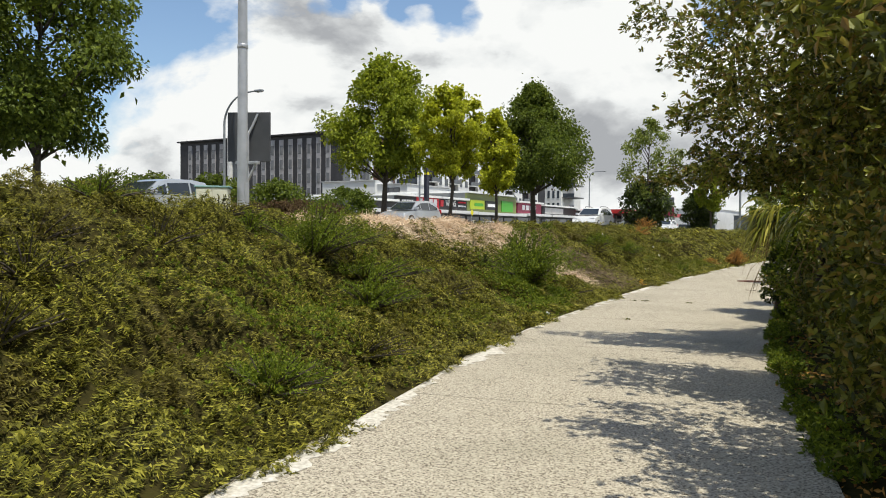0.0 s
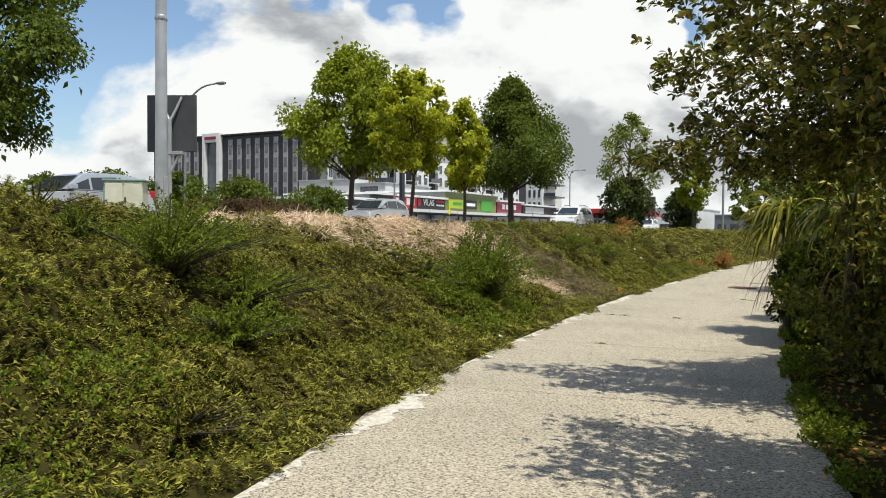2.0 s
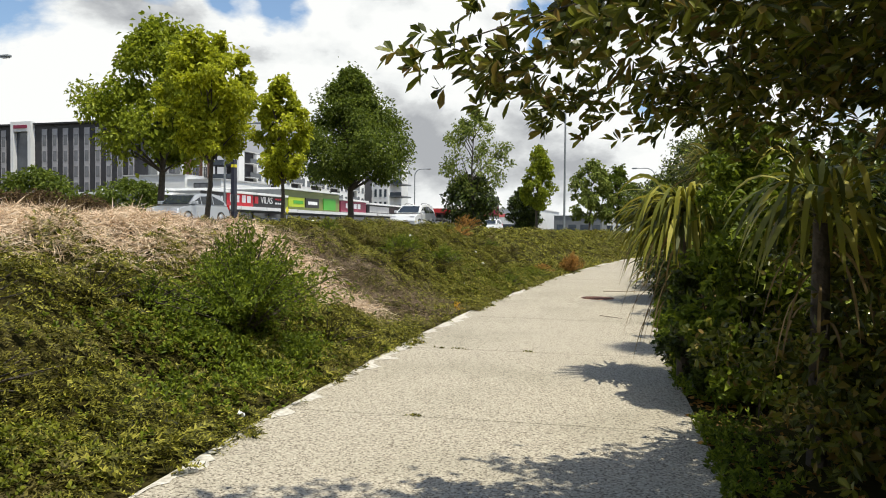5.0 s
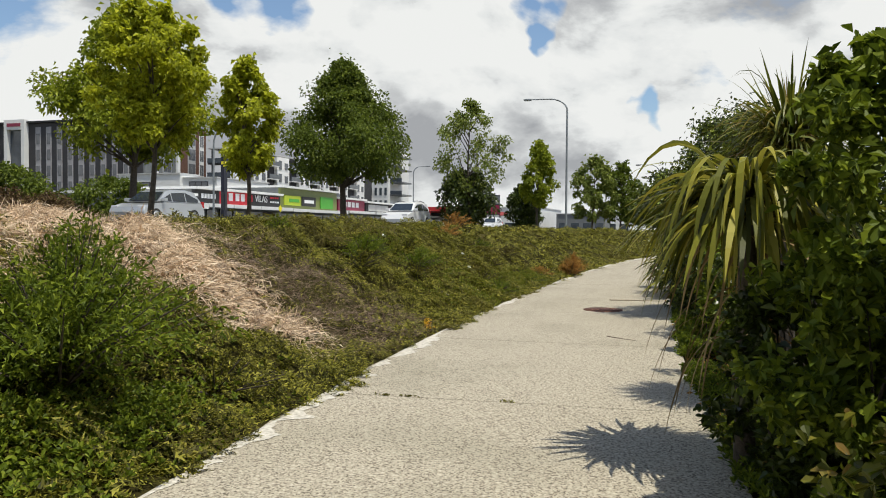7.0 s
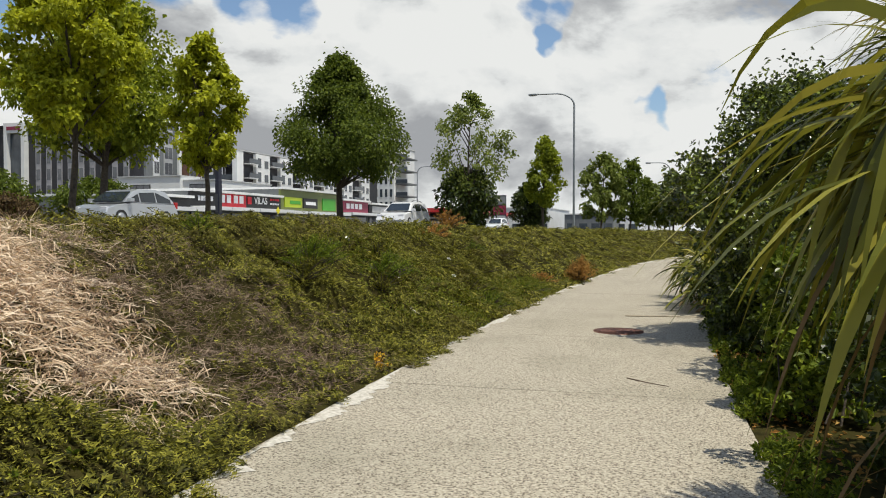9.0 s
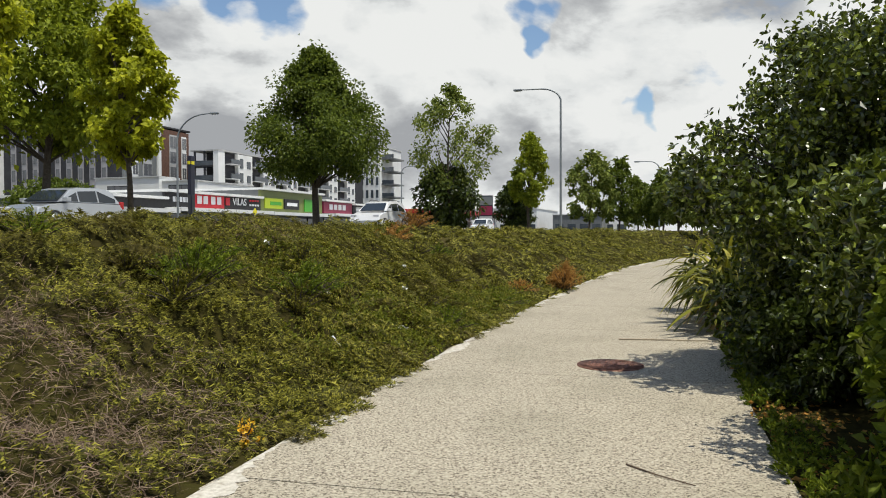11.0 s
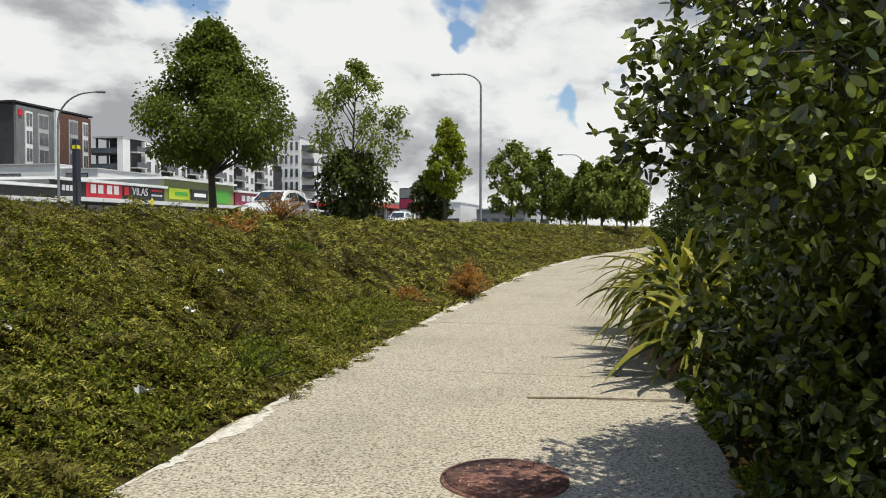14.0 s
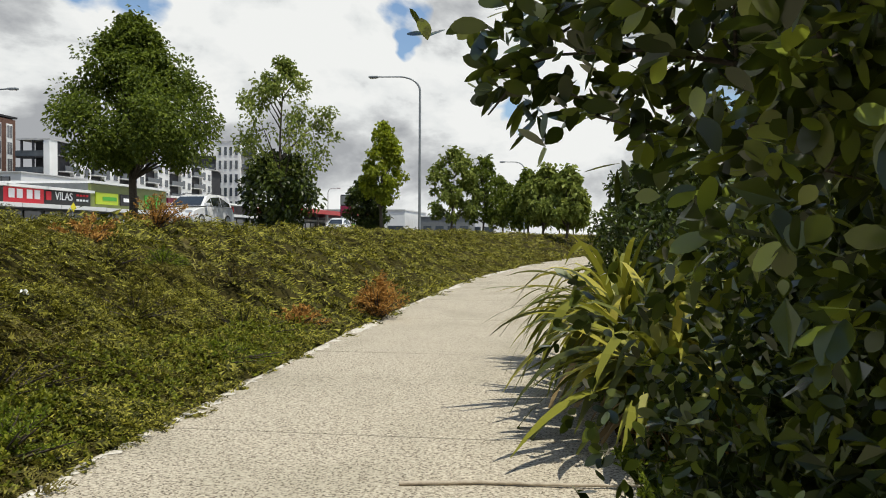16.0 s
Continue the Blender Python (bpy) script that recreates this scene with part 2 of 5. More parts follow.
M["tail_lens"] = material("tail_lens", [(0.4, 0.01, 0.01), (0.5, 0.02, 0.02)], 1.0, 0.2)
M["clear_lens"] = material("clear_lens", [(0.6, 0.6, 0.62), (0.7, 0.7, 0.72)], 1.0, 0.15)
M["rusty_iron"] = material("rusty_iron", [(0.15, 0.07, 0.05), (0.29, 0.135, 0.095), (0.40, 0.22, 0.16)], 22.0, 0.85, 0.6, 90)
M["dry_stick"] = material("dry_stick", [(0.3, 0.25, 0.18), (0.5, 0.43, 0.33)], 20.0, 0.8, 0.4, 60)
M["wet_stick"] = material("wet_stick", [(0.10, 0.07, 0.05), (0.18, 0.13, 0.09)], 20.0, 0.8, 0.4, 60)
M["litter_white"] = material("litter_white", [(0.7, 0.7, 0.68), (0.82, 0.82, 0.8)], 20.0, 0.7)


def concrete():
    """Exposed-aggregate concrete: pale grey-beige with small stones and broad stains."""
    m = material("path_concrete", [(0.235, 0.205, 0.157), (0.39, 0.348, 0.27), (0.525, 0.478, 0.38)], 42.0, 0.9, 0.0, broad=((0.28, 0.255, 0.19), 0.8, 0.48, 0.85))
    n, l = m.node_tree.nodes, m.node_tree.links
    bsdf = n["Principled BSDF"]
    geo = n.new("ShaderNodeNewGeometry")
    v = n.new("ShaderNodeTexVoronoi")
    v.inputs["Scale"].default_value = 95.0
    l.new(geo.outputs["Position"], v.inputs["Vector"])
    old = bsdf.inputs["Base Color"].links[0].from_socket
    hsv = n.new("ShaderNodeMix")
    hsv.data_type, hsv.blend_type = "RGBA", "MULTIPLY"
    hsv.inputs[0].default_value = 1.0
    r = n.new("ShaderNodeValToRGB")
    e = r.color_ramp.elements
    e[0].position, e[0].color = 0.10, (0.34, 0.31, 0.28, 1)
    e[1].position, e[1].color = 0.36, (1.10, 1.09, 1.06, 1)
    sep = n.new("ShaderNodeSeparateColor")
    l.new(v.outputs["Color"], sep.inputs[0])
    l.new(sep.outputs[0], r.inputs[0])
    l.new(old, hsv.inputs[6])
    l.new(r.outputs[0], hsv.inputs[7])
    l.new(hsv.outputs[2], bsdf.inputs["Base Color"])
    b = n.new("ShaderNodeBump")
    b.inputs["Strength"].default_value, b.inputs["Distance"].default_value = 0.45, 0.005
    l.new(v.outputs["Distance"], b.inputs["Height"])
    b.invert = True
    l.new(b.outputs[0], bsdf.inputs["Normal"])
    return m


M["path_concrete"] = concrete()
M["bare_cement"] = material("bare_cement", [(0.36, 0.325, 0.26), (0.54, 0.50, 0.42), (0.68, 0.64, 0.56)], 26.0, 0.9, 0.4, 60)

# ---- building helpers ----
rng = np.random.default_rng(7)


def raw_mesh(name, verts, faces, smooth=False):
    """A mesh from an array of vertices and arrays of faces (each array holds faces of one size)."""
    me = bpy.data.meshes.new(name)
    verts = np.ascontiguousarray(verts, dtype=np.float32)
    if not isinstance(faces, (list, tuple)):
        faces = [faces]
    faces = [np.asarray(f, dtype=np.int32) for f in faces if len(f)]
    loops = np.concatenate([f.ravel() for f in faces])
    totals = np.concatenate([np.full(len(f), f.shape[1], dtype=np.int32) for f in faces])
    starts = np.concatenate([[0], np.cumsum(totals)[:-1]]).astype(np.int32)
    me.vertices.add(len(verts))
    me.vertices.foreach_set("co", verts.ravel())
    me.loops.add(len(loops))
    me.loops.foreach_set("vertex_index", loops)
    me.polygons.add(len(totals))
    me.polygons.foreach_set("loop_start", starts)
    me.polygons.foreach_set("loop_total", totals)
    me.polygons.foreach_set("use_smooth", np.full(len(totals), smooth, dtype=bool))
    me.update(calc_edges=True)
    me.validate()
    return me


def child(name, me, mat, parent=None, label="", kind=""):
    ob = new(name, me)
    me.materials.append(mat)
    if parent is not None:
        ob.parent = parent
    return tagged(ob, label=label, kind=kind)


def part(name, bm, mat, parent, label="", smooth=False):
    """Links a bmesh as one mesh object under a thing or a part."""
    me = bpy.data.meshes.new(name)
    bmesh.ops.recalc_face_normals(bm, faces=bm.faces)
    for f in bm.faces:
        f.smooth = smooth
    bm.to_mesh(me)
    bm.free()
    return child(name, me, mat, parent, label)


def thing(name, place, label, category, group="", kind="", turn=0.0):
    e = new(name)
    e.empty_display_size = 0.2
    e.matrix_basis = pose(*place, 0, 0, turn)
    return tagged(e, label=label, category=category, group=group, kind=kind)


def box(bm, x0, x1, y0, y1, z0, z1, bevel=0.0):
    r = bmesh.ops.create_cube(bm, size=1.0, matrix=Matrix.LocRotScale(((x0 + x1) / 2, (y0 + y1) / 2, (z0 + z1) / 2), None, (abs(x1 - x0), abs(y1 - y0), abs(z1 - z0))))
    if bevel:
        edges = {e for v in r["verts"] for e in v.link_edges}
        bmesh.ops.bevel(bm, geom=list(edges), offset=bevel, segments=2, affect="EDGES", profile=0.5)
    return bm


def boxes(*dims, bevel=0.0):
    bm = bmesh.new()
    for d in dims:
        box(bm, *d, bevel=bevel)
    return bm


def tube_arrays(points, radii, sides=7):
    """Vertices and quads of a tapering tube along points."""
    points = np.asarray(points, float)
    n = len(points)
    tan = np.gradient(points, axis=0)
    tan /= np.linalg.norm(tan, axis=1)[:, None] + 1e-9
    ref = np.array([0.0, 0.0, 1.0]) if abs(tan[0, 2]) < 0.8 else np.array([1.0, 0.0, 0.0])
    a = np.cross(tan, ref)
    a /= np.linalg.norm(a, axis=1)[:, None] + 1e-9
    b = np.cross(tan, a)
    ang = np.linspace(0, 2 * np.pi, sides, endpoint=False)
    ring = a[:, None, :] * np.cos(ang)[None, :, None] + b[:, None, :] * np.sin(ang)[None, :, None]
    v = points[:, None, :] + ring * np.asarray(radii, float)[:, None, None]
    i, j = np.meshgrid(np.arange(n - 1), np.arange(sides), indexing="ij")
    q = np.stack([i * sides + j, i * sides + (j + 1) % sides, (i + 1) * sides + (j + 1) % sides, (i + 1) * sides + j], -1).reshape(-1, 4)
    return v.reshape(-1, 3), q


def tubes_mesh(name, items, sides=7):
    """items: (points, radii) of several tubes that belong to one body."""
    vs, qs, k = [], [], 0
    for p, r in items:
        v, q = tube_arrays(p, r, sides)
        vs.append(v)
        qs.append(q + k)
        k += len(v)
    return raw_mesh(name, np.concatenate(vs), np.concatenate(qs), smooth=True)


def unit(v):
    return v / (np.linalg.norm(v, axis=-1, keepdims=True) + 1e-9)


def leaf_mesh(name, base, way, length, width, fold=0.25, droop=0.15, full=False, face=None, loose=0.45):
    """Leaves at base (N x 3), pointing along way, each an island. full: six-cornered, rounder leaves. face: the way their upper sides look."""
    n = len(base)
    way = unit(way)
    side = unit(np.cross(way, rng.normal(size=(n, 3)) if face is None else unit(face) + rng.normal(size=(n, 3)) * loose))
    up = np.cross(side, way)
    L, W = np.broadcast_to(length, n)[:, None], np.broadcast_to(width, n)[:, None] / 2
    tip = base + way * L - np.array([0, 0, 1.0]) * (droop * L)
    if full == "round":
        f = np.array([0, 0.2, 0.44, 0.68, 0.88])
        g = np.array([0.08, 0.6, 0.96, 0.96, 0.58])
        cup = (fold * W)[:, None] * 1.8
        mids = base[:, None] + way[:, None] * (L[:, None] * f[None, :, None]) - np.array([0, 0, 1.0]) * (droop * L[:, None] * (f ** 2)[None, :, None])
        off = side[:, None] * (W[:, None] * g[None, :, None]) + up[:, None] * (cup * g[None, :, None])
        v = np.concatenate([mids, mids + off, mids - off, tip[:, None]], 1)
        i = np.arange(n)[:, None, None] * 16
        j = np.arange(4)[None, :, None]
        q = np.concatenate([i + j + np.array([0, 1, 6, 5]), i + j + np.array([0, 10, 11, 1])], 1).reshape(-1, 4)
        t3 = np.concatenate([i[:, 0] + np.array([4, 15, 9]), i[:, 0] + np.array([4, 14, 15])])
        return raw_mesh(name, v.reshape(-1, 3), [q, t3], smooth=True)
    if not full:
        mid = base + way * L * 0.5
        v = np.stack([base, mid + side * W + up * W * fold * 2, tip, mid - side * W + up * W * fold * 2], 1)
        q = np.arange(n)[:, None] * 4 + np.array([0, 1, 2, 3])
        return raw_mesh(name, v.reshape(-1, 3), q)
    m1, m2 = base + way * L * 0.36, base + way * L * 0.74 - np.array([0, 0, 1.0]) * (droop * L * 0.45)
    v = np.stack([base, m1 + side * W * 0.75 + up * W * fold, m2 + side * W + up * W * fold, tip, m2 - side * W + up * W * fold, m1 - side * W * 0.75 + up * W * fold], 1)
    i = np.arange(n)[:, None] * 6
    return raw_mesh(name, v.reshape(-1, 3), np.concatenate([i + np.array([0, 1, 2, 3]), i + np.array([0, 3, 4, 5])]))


def blade_mesh(name, base, way, length, width, droop, segments=6, twist=0.0):
    """Long strap leaves that arch over: from base along way, bending down by droop."""
    n = len(base)
    way = unit(way)
    flat = way * np.array([1, 1, 0.0])
    side = unit(np.stack([-flat[:, 1], flat[:, 0], np.zeros(n)], -1) + rng.normal(size=(n, 3)) * twist)
    t = np.linspace(0, 1, segments + 1)
    L, D, W = (np.broadcast_to(a, n)[:, None] for a in (length, droop, width))
    pos = np.empty((n, segments + 1, 3))
    pos[:, 0] = base
    step = L / segments
    for k in range(segments):
        f = unit(flat) * 0.001 + way - np.array([0, 0, 1.0]) * (D * 2.2 * t[k + 1] ** 1.5)
        pos[:, k + 1] = pos[:, k] + unit(f) * step
    w = W * np.minimum(1, 0.55 + 2.2 * t)[None, :] * np.clip((1.02 - t) * 3.2, 0.04, 1)[None, :] / 2
    a, b = pos + side[:, None, :] * w[..., None], pos - side[:, None, :] * w[..., None]
    v = np.stack([a, b], 2).reshape(n, -1, 3)
    i = np.arange(n)[:, None, None] * (2 * (segments + 1)) + (np.arange(segments) * 2)[None, :, None] + np.array([0, 1, 3, 2])
    return raw_mesh(name, v.reshape(-1, 3), i.reshape(-1, 4))


def spray_mesh(name, base, way, side, count, leaf, r):
    """Flat sprays: along each shoot small pointed leaves to both sides, each an island of its own."""
    m = len(base)
    f = np.tile((np.arange(count) + 0.5) / count, m)[:, None]
    sgn = np.tile(np.where(np.arange(count) % 2, 1.0, -1.0), m)[:, None]
    size = np.repeat(leaf * r.uniform(0.75, 1.3, m), count)[:, None] * (1.15 - 0.55 * f)
    S, D = np.repeat(unit(way), count, 0), np.repeat(unit(side), count, 0)
    length = leaf * count * 0.30
    a = np.repeat(base, count, 0) + S * (f * length) - np.array([0, 0, 1.0]) * (f ** 2 * length * 0.25)
    tip = a + S * size * 0.65 + D * sgn * size * 0.75 + r.normal(size=(m * count, 3)) * size * 0.25
    v = np.stack([a - S * size * 0.08, a + S * size * 0.42, tip], 1)
    return raw_mesh(name, v.reshape(-1, 3), np.arange(m * count)[:, None] * 3 + np.array([0, 1, 2]))


# ---- plan: path, bank and plateau ----
LEFT_Y = [-40, -6, 0, 3, 5, 8, 10, 13, 17, 21, 27, 33, 40, 46, 52, 58, 70, 90, 130]
LEFT_X = [5.0, -1.6, -2.6, -3.08, -3.42, -4.1, -4.42, -4.72, -5.08, -5.28, -5.36, -5.36, -5.12, -4.8, -4.0, -3.0, -0.4, 5.0, 18.0]


def left_edge(y):
    """x of the path's edge at the foot of the bank."""
    k = [-1.2, 0, 1.2]
    return sum(np.interp(np.asarray(y, float) + d, LEFT_Y, LEFT_X) for d in k) / 3


def path_width(y):
    return np.interp(y, [-10, 4, 12, 20, 30, 60], [3.15, 3.15, 3.2, 3.2, 3.2, 3.0])


def right_edge(y):
    return left_edge(y) + path_width(y)


def crest(y):
    return np.interp(y, [-8, 7, 8.2, 9.4, 11, 13, 18, 25, 33, 45, 80], [1.68, 1.64, 1.56, 1.32, 1.30, 1.36, 1.40, 1.42, 1.36, 1.28, 1.25])


def mounds(x, y):
    """Cushions of the ground cover, with creases between them."""
    a = np.abs(np.sin(x * 2.9 + 0.7 * np.sin(y * 1.9)) * np.sin(y * 2.5 + 0.9 * np.sin(x * 1.7 + 1.0)))
    b = np.abs(np.sin(x * 6.1 - y * 2.2 + 0.5 * np.sin(y * 4.0)) * np.sin(y * 5.3 + x * 1.3))
    return 0.27 * np.sqrt(a + 0.001) + 0.10 * np.sqrt(b + 0.001) - 0.185


def bumps(x, y):
    return mounds(x, y) + (np.sin(x * 1.7 + y * 0.9) * np.sin(y * 1.3 - x * 0.6) * 0.06 + np.sin(x * 3.1 - y * 2.3) * np.sin(y * 3.7 + 1.3) * 0.03 + np.sin(y * 0.55 + 0.8) * 0.05)


def height(x, y):
    """The ground's height: the path at 0, the bank beside it, the road's plateau on top."""
    x, y = np.asarray(x, float), np.asarray(y, float)
    s = left_edge(y) - x
    u = np.clip(s / 3.9, 0, 1)
    up = u * u * (3 - 2 * u)
    level = crest(y) + (1.46 - crest(y)) * np.clip((s - 6.0) / 4.0, 0, 1)
    level = np.where(y > 60, level + (0.9 - level) * np.clip((y - 60) / 60, 0, 1), level)
    bank = up * level + bumps(x, y) * np.clip(s, 0, 1) * np.clip((8.2 - s) / 2, 0, 1)
    r = x - right_edge(y)
    return np.where(s > 0, bank, np.where(r > 0, -0.02 - 0.02 * np.clip(r, 0, 1) + 0.12 * np.clip((r - 0.5) / 3, 0, 1), -0.06))


def axis(*runs):
    """Grid lines: runs of (start, end, step)."""
    return np.unique(np.concatenate([np.arange(a, b, c) for a, b, c in runs]).round(3))


def sheet(name, xs, ys, zfun, mat, label, category):
    X, Y = np.meshgrid(xs, ys)
    v = np.stack([X, Y, zfun(X, Y)], -1).reshape(-1, 3)
    nx, ny = len(xs), len(ys)
    i, j = np.meshgrid(np.arange(ny - 1), np.arange(nx - 1), indexing="ij")
    k = (i * nx + j).ravel()
    ob = child(name, raw_mesh(name, v, np.stack([k, k + 1, k + nx + 1, k + nx], -1), smooth=True), mat)
    return tagged(ob, label=label, category=category, kind="structure")


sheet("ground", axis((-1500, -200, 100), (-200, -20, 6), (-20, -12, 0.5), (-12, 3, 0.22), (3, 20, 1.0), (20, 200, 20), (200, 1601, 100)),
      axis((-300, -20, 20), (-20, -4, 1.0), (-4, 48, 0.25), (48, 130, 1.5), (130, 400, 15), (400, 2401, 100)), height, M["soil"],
      "bank soil sloping up from the path, darkened to look shaded between shoots", "ground")

# path: cast concrete bays with open joints
JOINTS = [2.4 - 3.3 * k for k in range(8, 0, -1)] + [2.4, 5.6, 8.8, 12.0, 15.4, 19.0, 22.7, 26.4] + [30.0 + 3.6 * k for k in range(18)]
path = thing("path", (0, 0, 0), "pale exposed-aggregate concrete footpath with open joints", "path", kind="structure")


def cross(yc):
    """Left and right end of a line across the path at its edge's y."""
    t = (left_edge(yc + 0.5) - left_edge(yc - 0.5))
    nrm = np.array([1.0, -t]) / math.hypot(1.0, t)
    l = np.array([left_edge(yc), yc])
    return l, l + nrm * path_width(yc)


def slab(y0, y1):
    rows = np.linspace(y0 + 0.006, y1 - 0.006, 9)
    tilt = rng.normal() * 0.002
    top = []
    for yy in rows:
        l, r = cross(yy)
        ragged = 0.035 * math.sin(yy * 7.3) + 0.03 * math.sin(yy * 17.1 + 1.0)
        l = l + np.array([ragged - 0.03, 0])
        for k in np.linspace(0, 1, 5):
            p = l + (r - l) * k
            top.append((p[0], p[1], tilt * (k - 0.5)))
    top = np.array(top)
    low = top - np.array([0, 0, 0.10])
    n = len(rows)
    q = [(i * 5 + j, i * 5 + j + 1, (i + 1) * 5 + j + 1, (i + 1) * 5 + j) for i in range(n - 1) for j in range(4)]
    rim = [j for j in range(5)] + [i * 5 + 4 for i in range(1, n)] + [(n - 1) * 5 + j for j in (3, 2, 1, 0)] + [i * 5 for i in range(n - 2, 0, -1)]
    # a worn arris: the rim sinks a little before it drops
    wall = [(rim[i], rim[(i + 1) % len(rim)], rim[(i + 1) % len(rim)] + n * 5, rim[i] + n * 5) for i in range(len(rim))]
    return raw_mesh("slab", np.concatenate([top, low]), np.array(q + [w[::-1] for w in wall]))


for a, b in zip(JOINTS[:-1], JOINTS[1:]):
    child("slab", slab(a, b), M["path_concrete"], path)

# cement fines laid bare along the foot of the bank
ye = np.arange(-3, 62, 0.05)
nrm = np.stack([np.ones_like(ye), -(left_edge(ye + 0.5) - left_edge(ye - 0.5))], -1)
nrm /= np.linalg.norm(nrm, axis=1)[:, None]
_rn = np.random.default_rng(5)
wid = 0.12 + 0.08 * np.interp(ye, np.arange(-4, 64, 0.9), _rn.normal(size=76)) + 0.05 * np.interp(ye, np.arange(-4, 64, 0.17), _rn.normal(size=400)) + 0.025 * _rn.normal(size=len(ye))
le = np.stack([left_edge(ye) - 0.03, ye], -1)
strip = np.concatenate([np.column_stack([le, np.full(len(ye), 0.0)]), np.column_stack([le + nrm * 0.03, np.full(len(ye), 0.006)]), np.column_stack([le + nrm * np.clip(wid, 0.035, 0.4)[:, None], np.full(len(ye), 0.004)])])
k, m_ = np.arange(len(ye) - 1), len(ye)
child("edge_margin", raw_mesh("edge_margin", strip, np.concatenate([np.stack([k, k + m_, k + m_ + 1, k + 1], -1), np.stack([k + m_, k + 2 * m_, k + 2 * m_ + 1, k + m_ + 1], -1)])), M["bare_cement"], path, "pale worn edge of the path")

# road on the plateau, along y
ROAD_Z = 1.56


def road_z(X, Y):
    return np.where(Y > 60, ROAD_Z + (0.95 - ROAD_Z) * np.clip((Y - 60) / 60, 0, 1), ROAD_Z) + 0 * X


ys_road = axis((-200, 60, 20), (60, 130, 5), (130, 900, 30))
for a, b, nm in ((-26.5, -16.5, "near"), (-41.5, -31.5, "far")):
    sheet("road", np.array([a, (a + b) / 2, b]), ys_road, lambda X, Y: road_z(X, Y) + 0.02, M["asphalt"], "dark asphalt carriageway of a dual road", "road")
for x0 in (-16.5, -26.8, -31.5, -41.8):
    sheet("kerb", np.array([x0, x0 + 0.01, x0 + 0.3, x0 + 0.31]), ys_road, lambda X, Y: road_z(X, Y) + np.where((X - X.min() < 0.005) | (X.max() - X < 0.005), -0.05, 0.13), M["kerb"], "pale concrete kerb along the road", "kerb")
sheet("verge", np.array([-31.2, -29, -26.8]), ys_road, lambda X, Y: road_z(X, Y) + 0.12, M["grass_flat"], "dry grass median between the carriageways", "verge")
sheet("verge", axis((-16.2, -12.6, 0.5)), axis((-20, 100, 1.0)), lambda X, Y: height(X, Y) + 0.05, M["grass_flat"], "dry mown grass between bank and road", "verge")
sheet("car_park", np.array([-61, -50, -42]), ys_road, lambda X, Y: road_z(X, Y) + 0.1, M["asphalt"], "asphalt forecourt in front of the shops", "car park")

# ---- trees ----
def crown_points(n, profile, h0, h1, radius, clumps, spread, seed, lean=0.0):
    """Leaf places in an uneven crown: clumps near the outline of a profile of (share of height, share of radius)."""
    r = np.random.default_rng(seed)
    f = (np.arange(clumps) + r.uniform(0, 1, clumps)) / clumps
    rad = np.interp(f, [p[0] for p in profile], [p[1] for p in profile]) * radius
    k = np.where(r.uniform(0, 1, clumps) < 0.75, r.uniform(0.72, 0.95, clumps), r.uniform(0.1, 0.7, clumps))
    ang = r.uniform(0, 2 * np.pi, clumps)
    wob = 1 + 0.2 * np.sin(ang * 3 + f * 9 + seed) + r.normal(size=clumps) * 0.07
    c = np.stack([rad * k * wob * np.cos(ang), rad * k * wob * np.sin(ang), h0 + (h1 - h0) * f], -1)
    who = r.integers(0, clumps, n)
    size = spread * r.uniform(0.7, 1.25, clumps) * np.interp(f, [0, 0.3, 0.8, 1], [1, 1, 0.8, 0.5])
    off = unit(r.normal(size=(n, 3))) * (r.uniform(0, 1, n) ** 0.33)[:, None] * size[who][:, None] * np.array([1, 1, 0.8])
    return c, c[who] + off, unit(off + np.array([0, 0, -0.15]) + r.normal(size=(n, 3)) * 0.5)


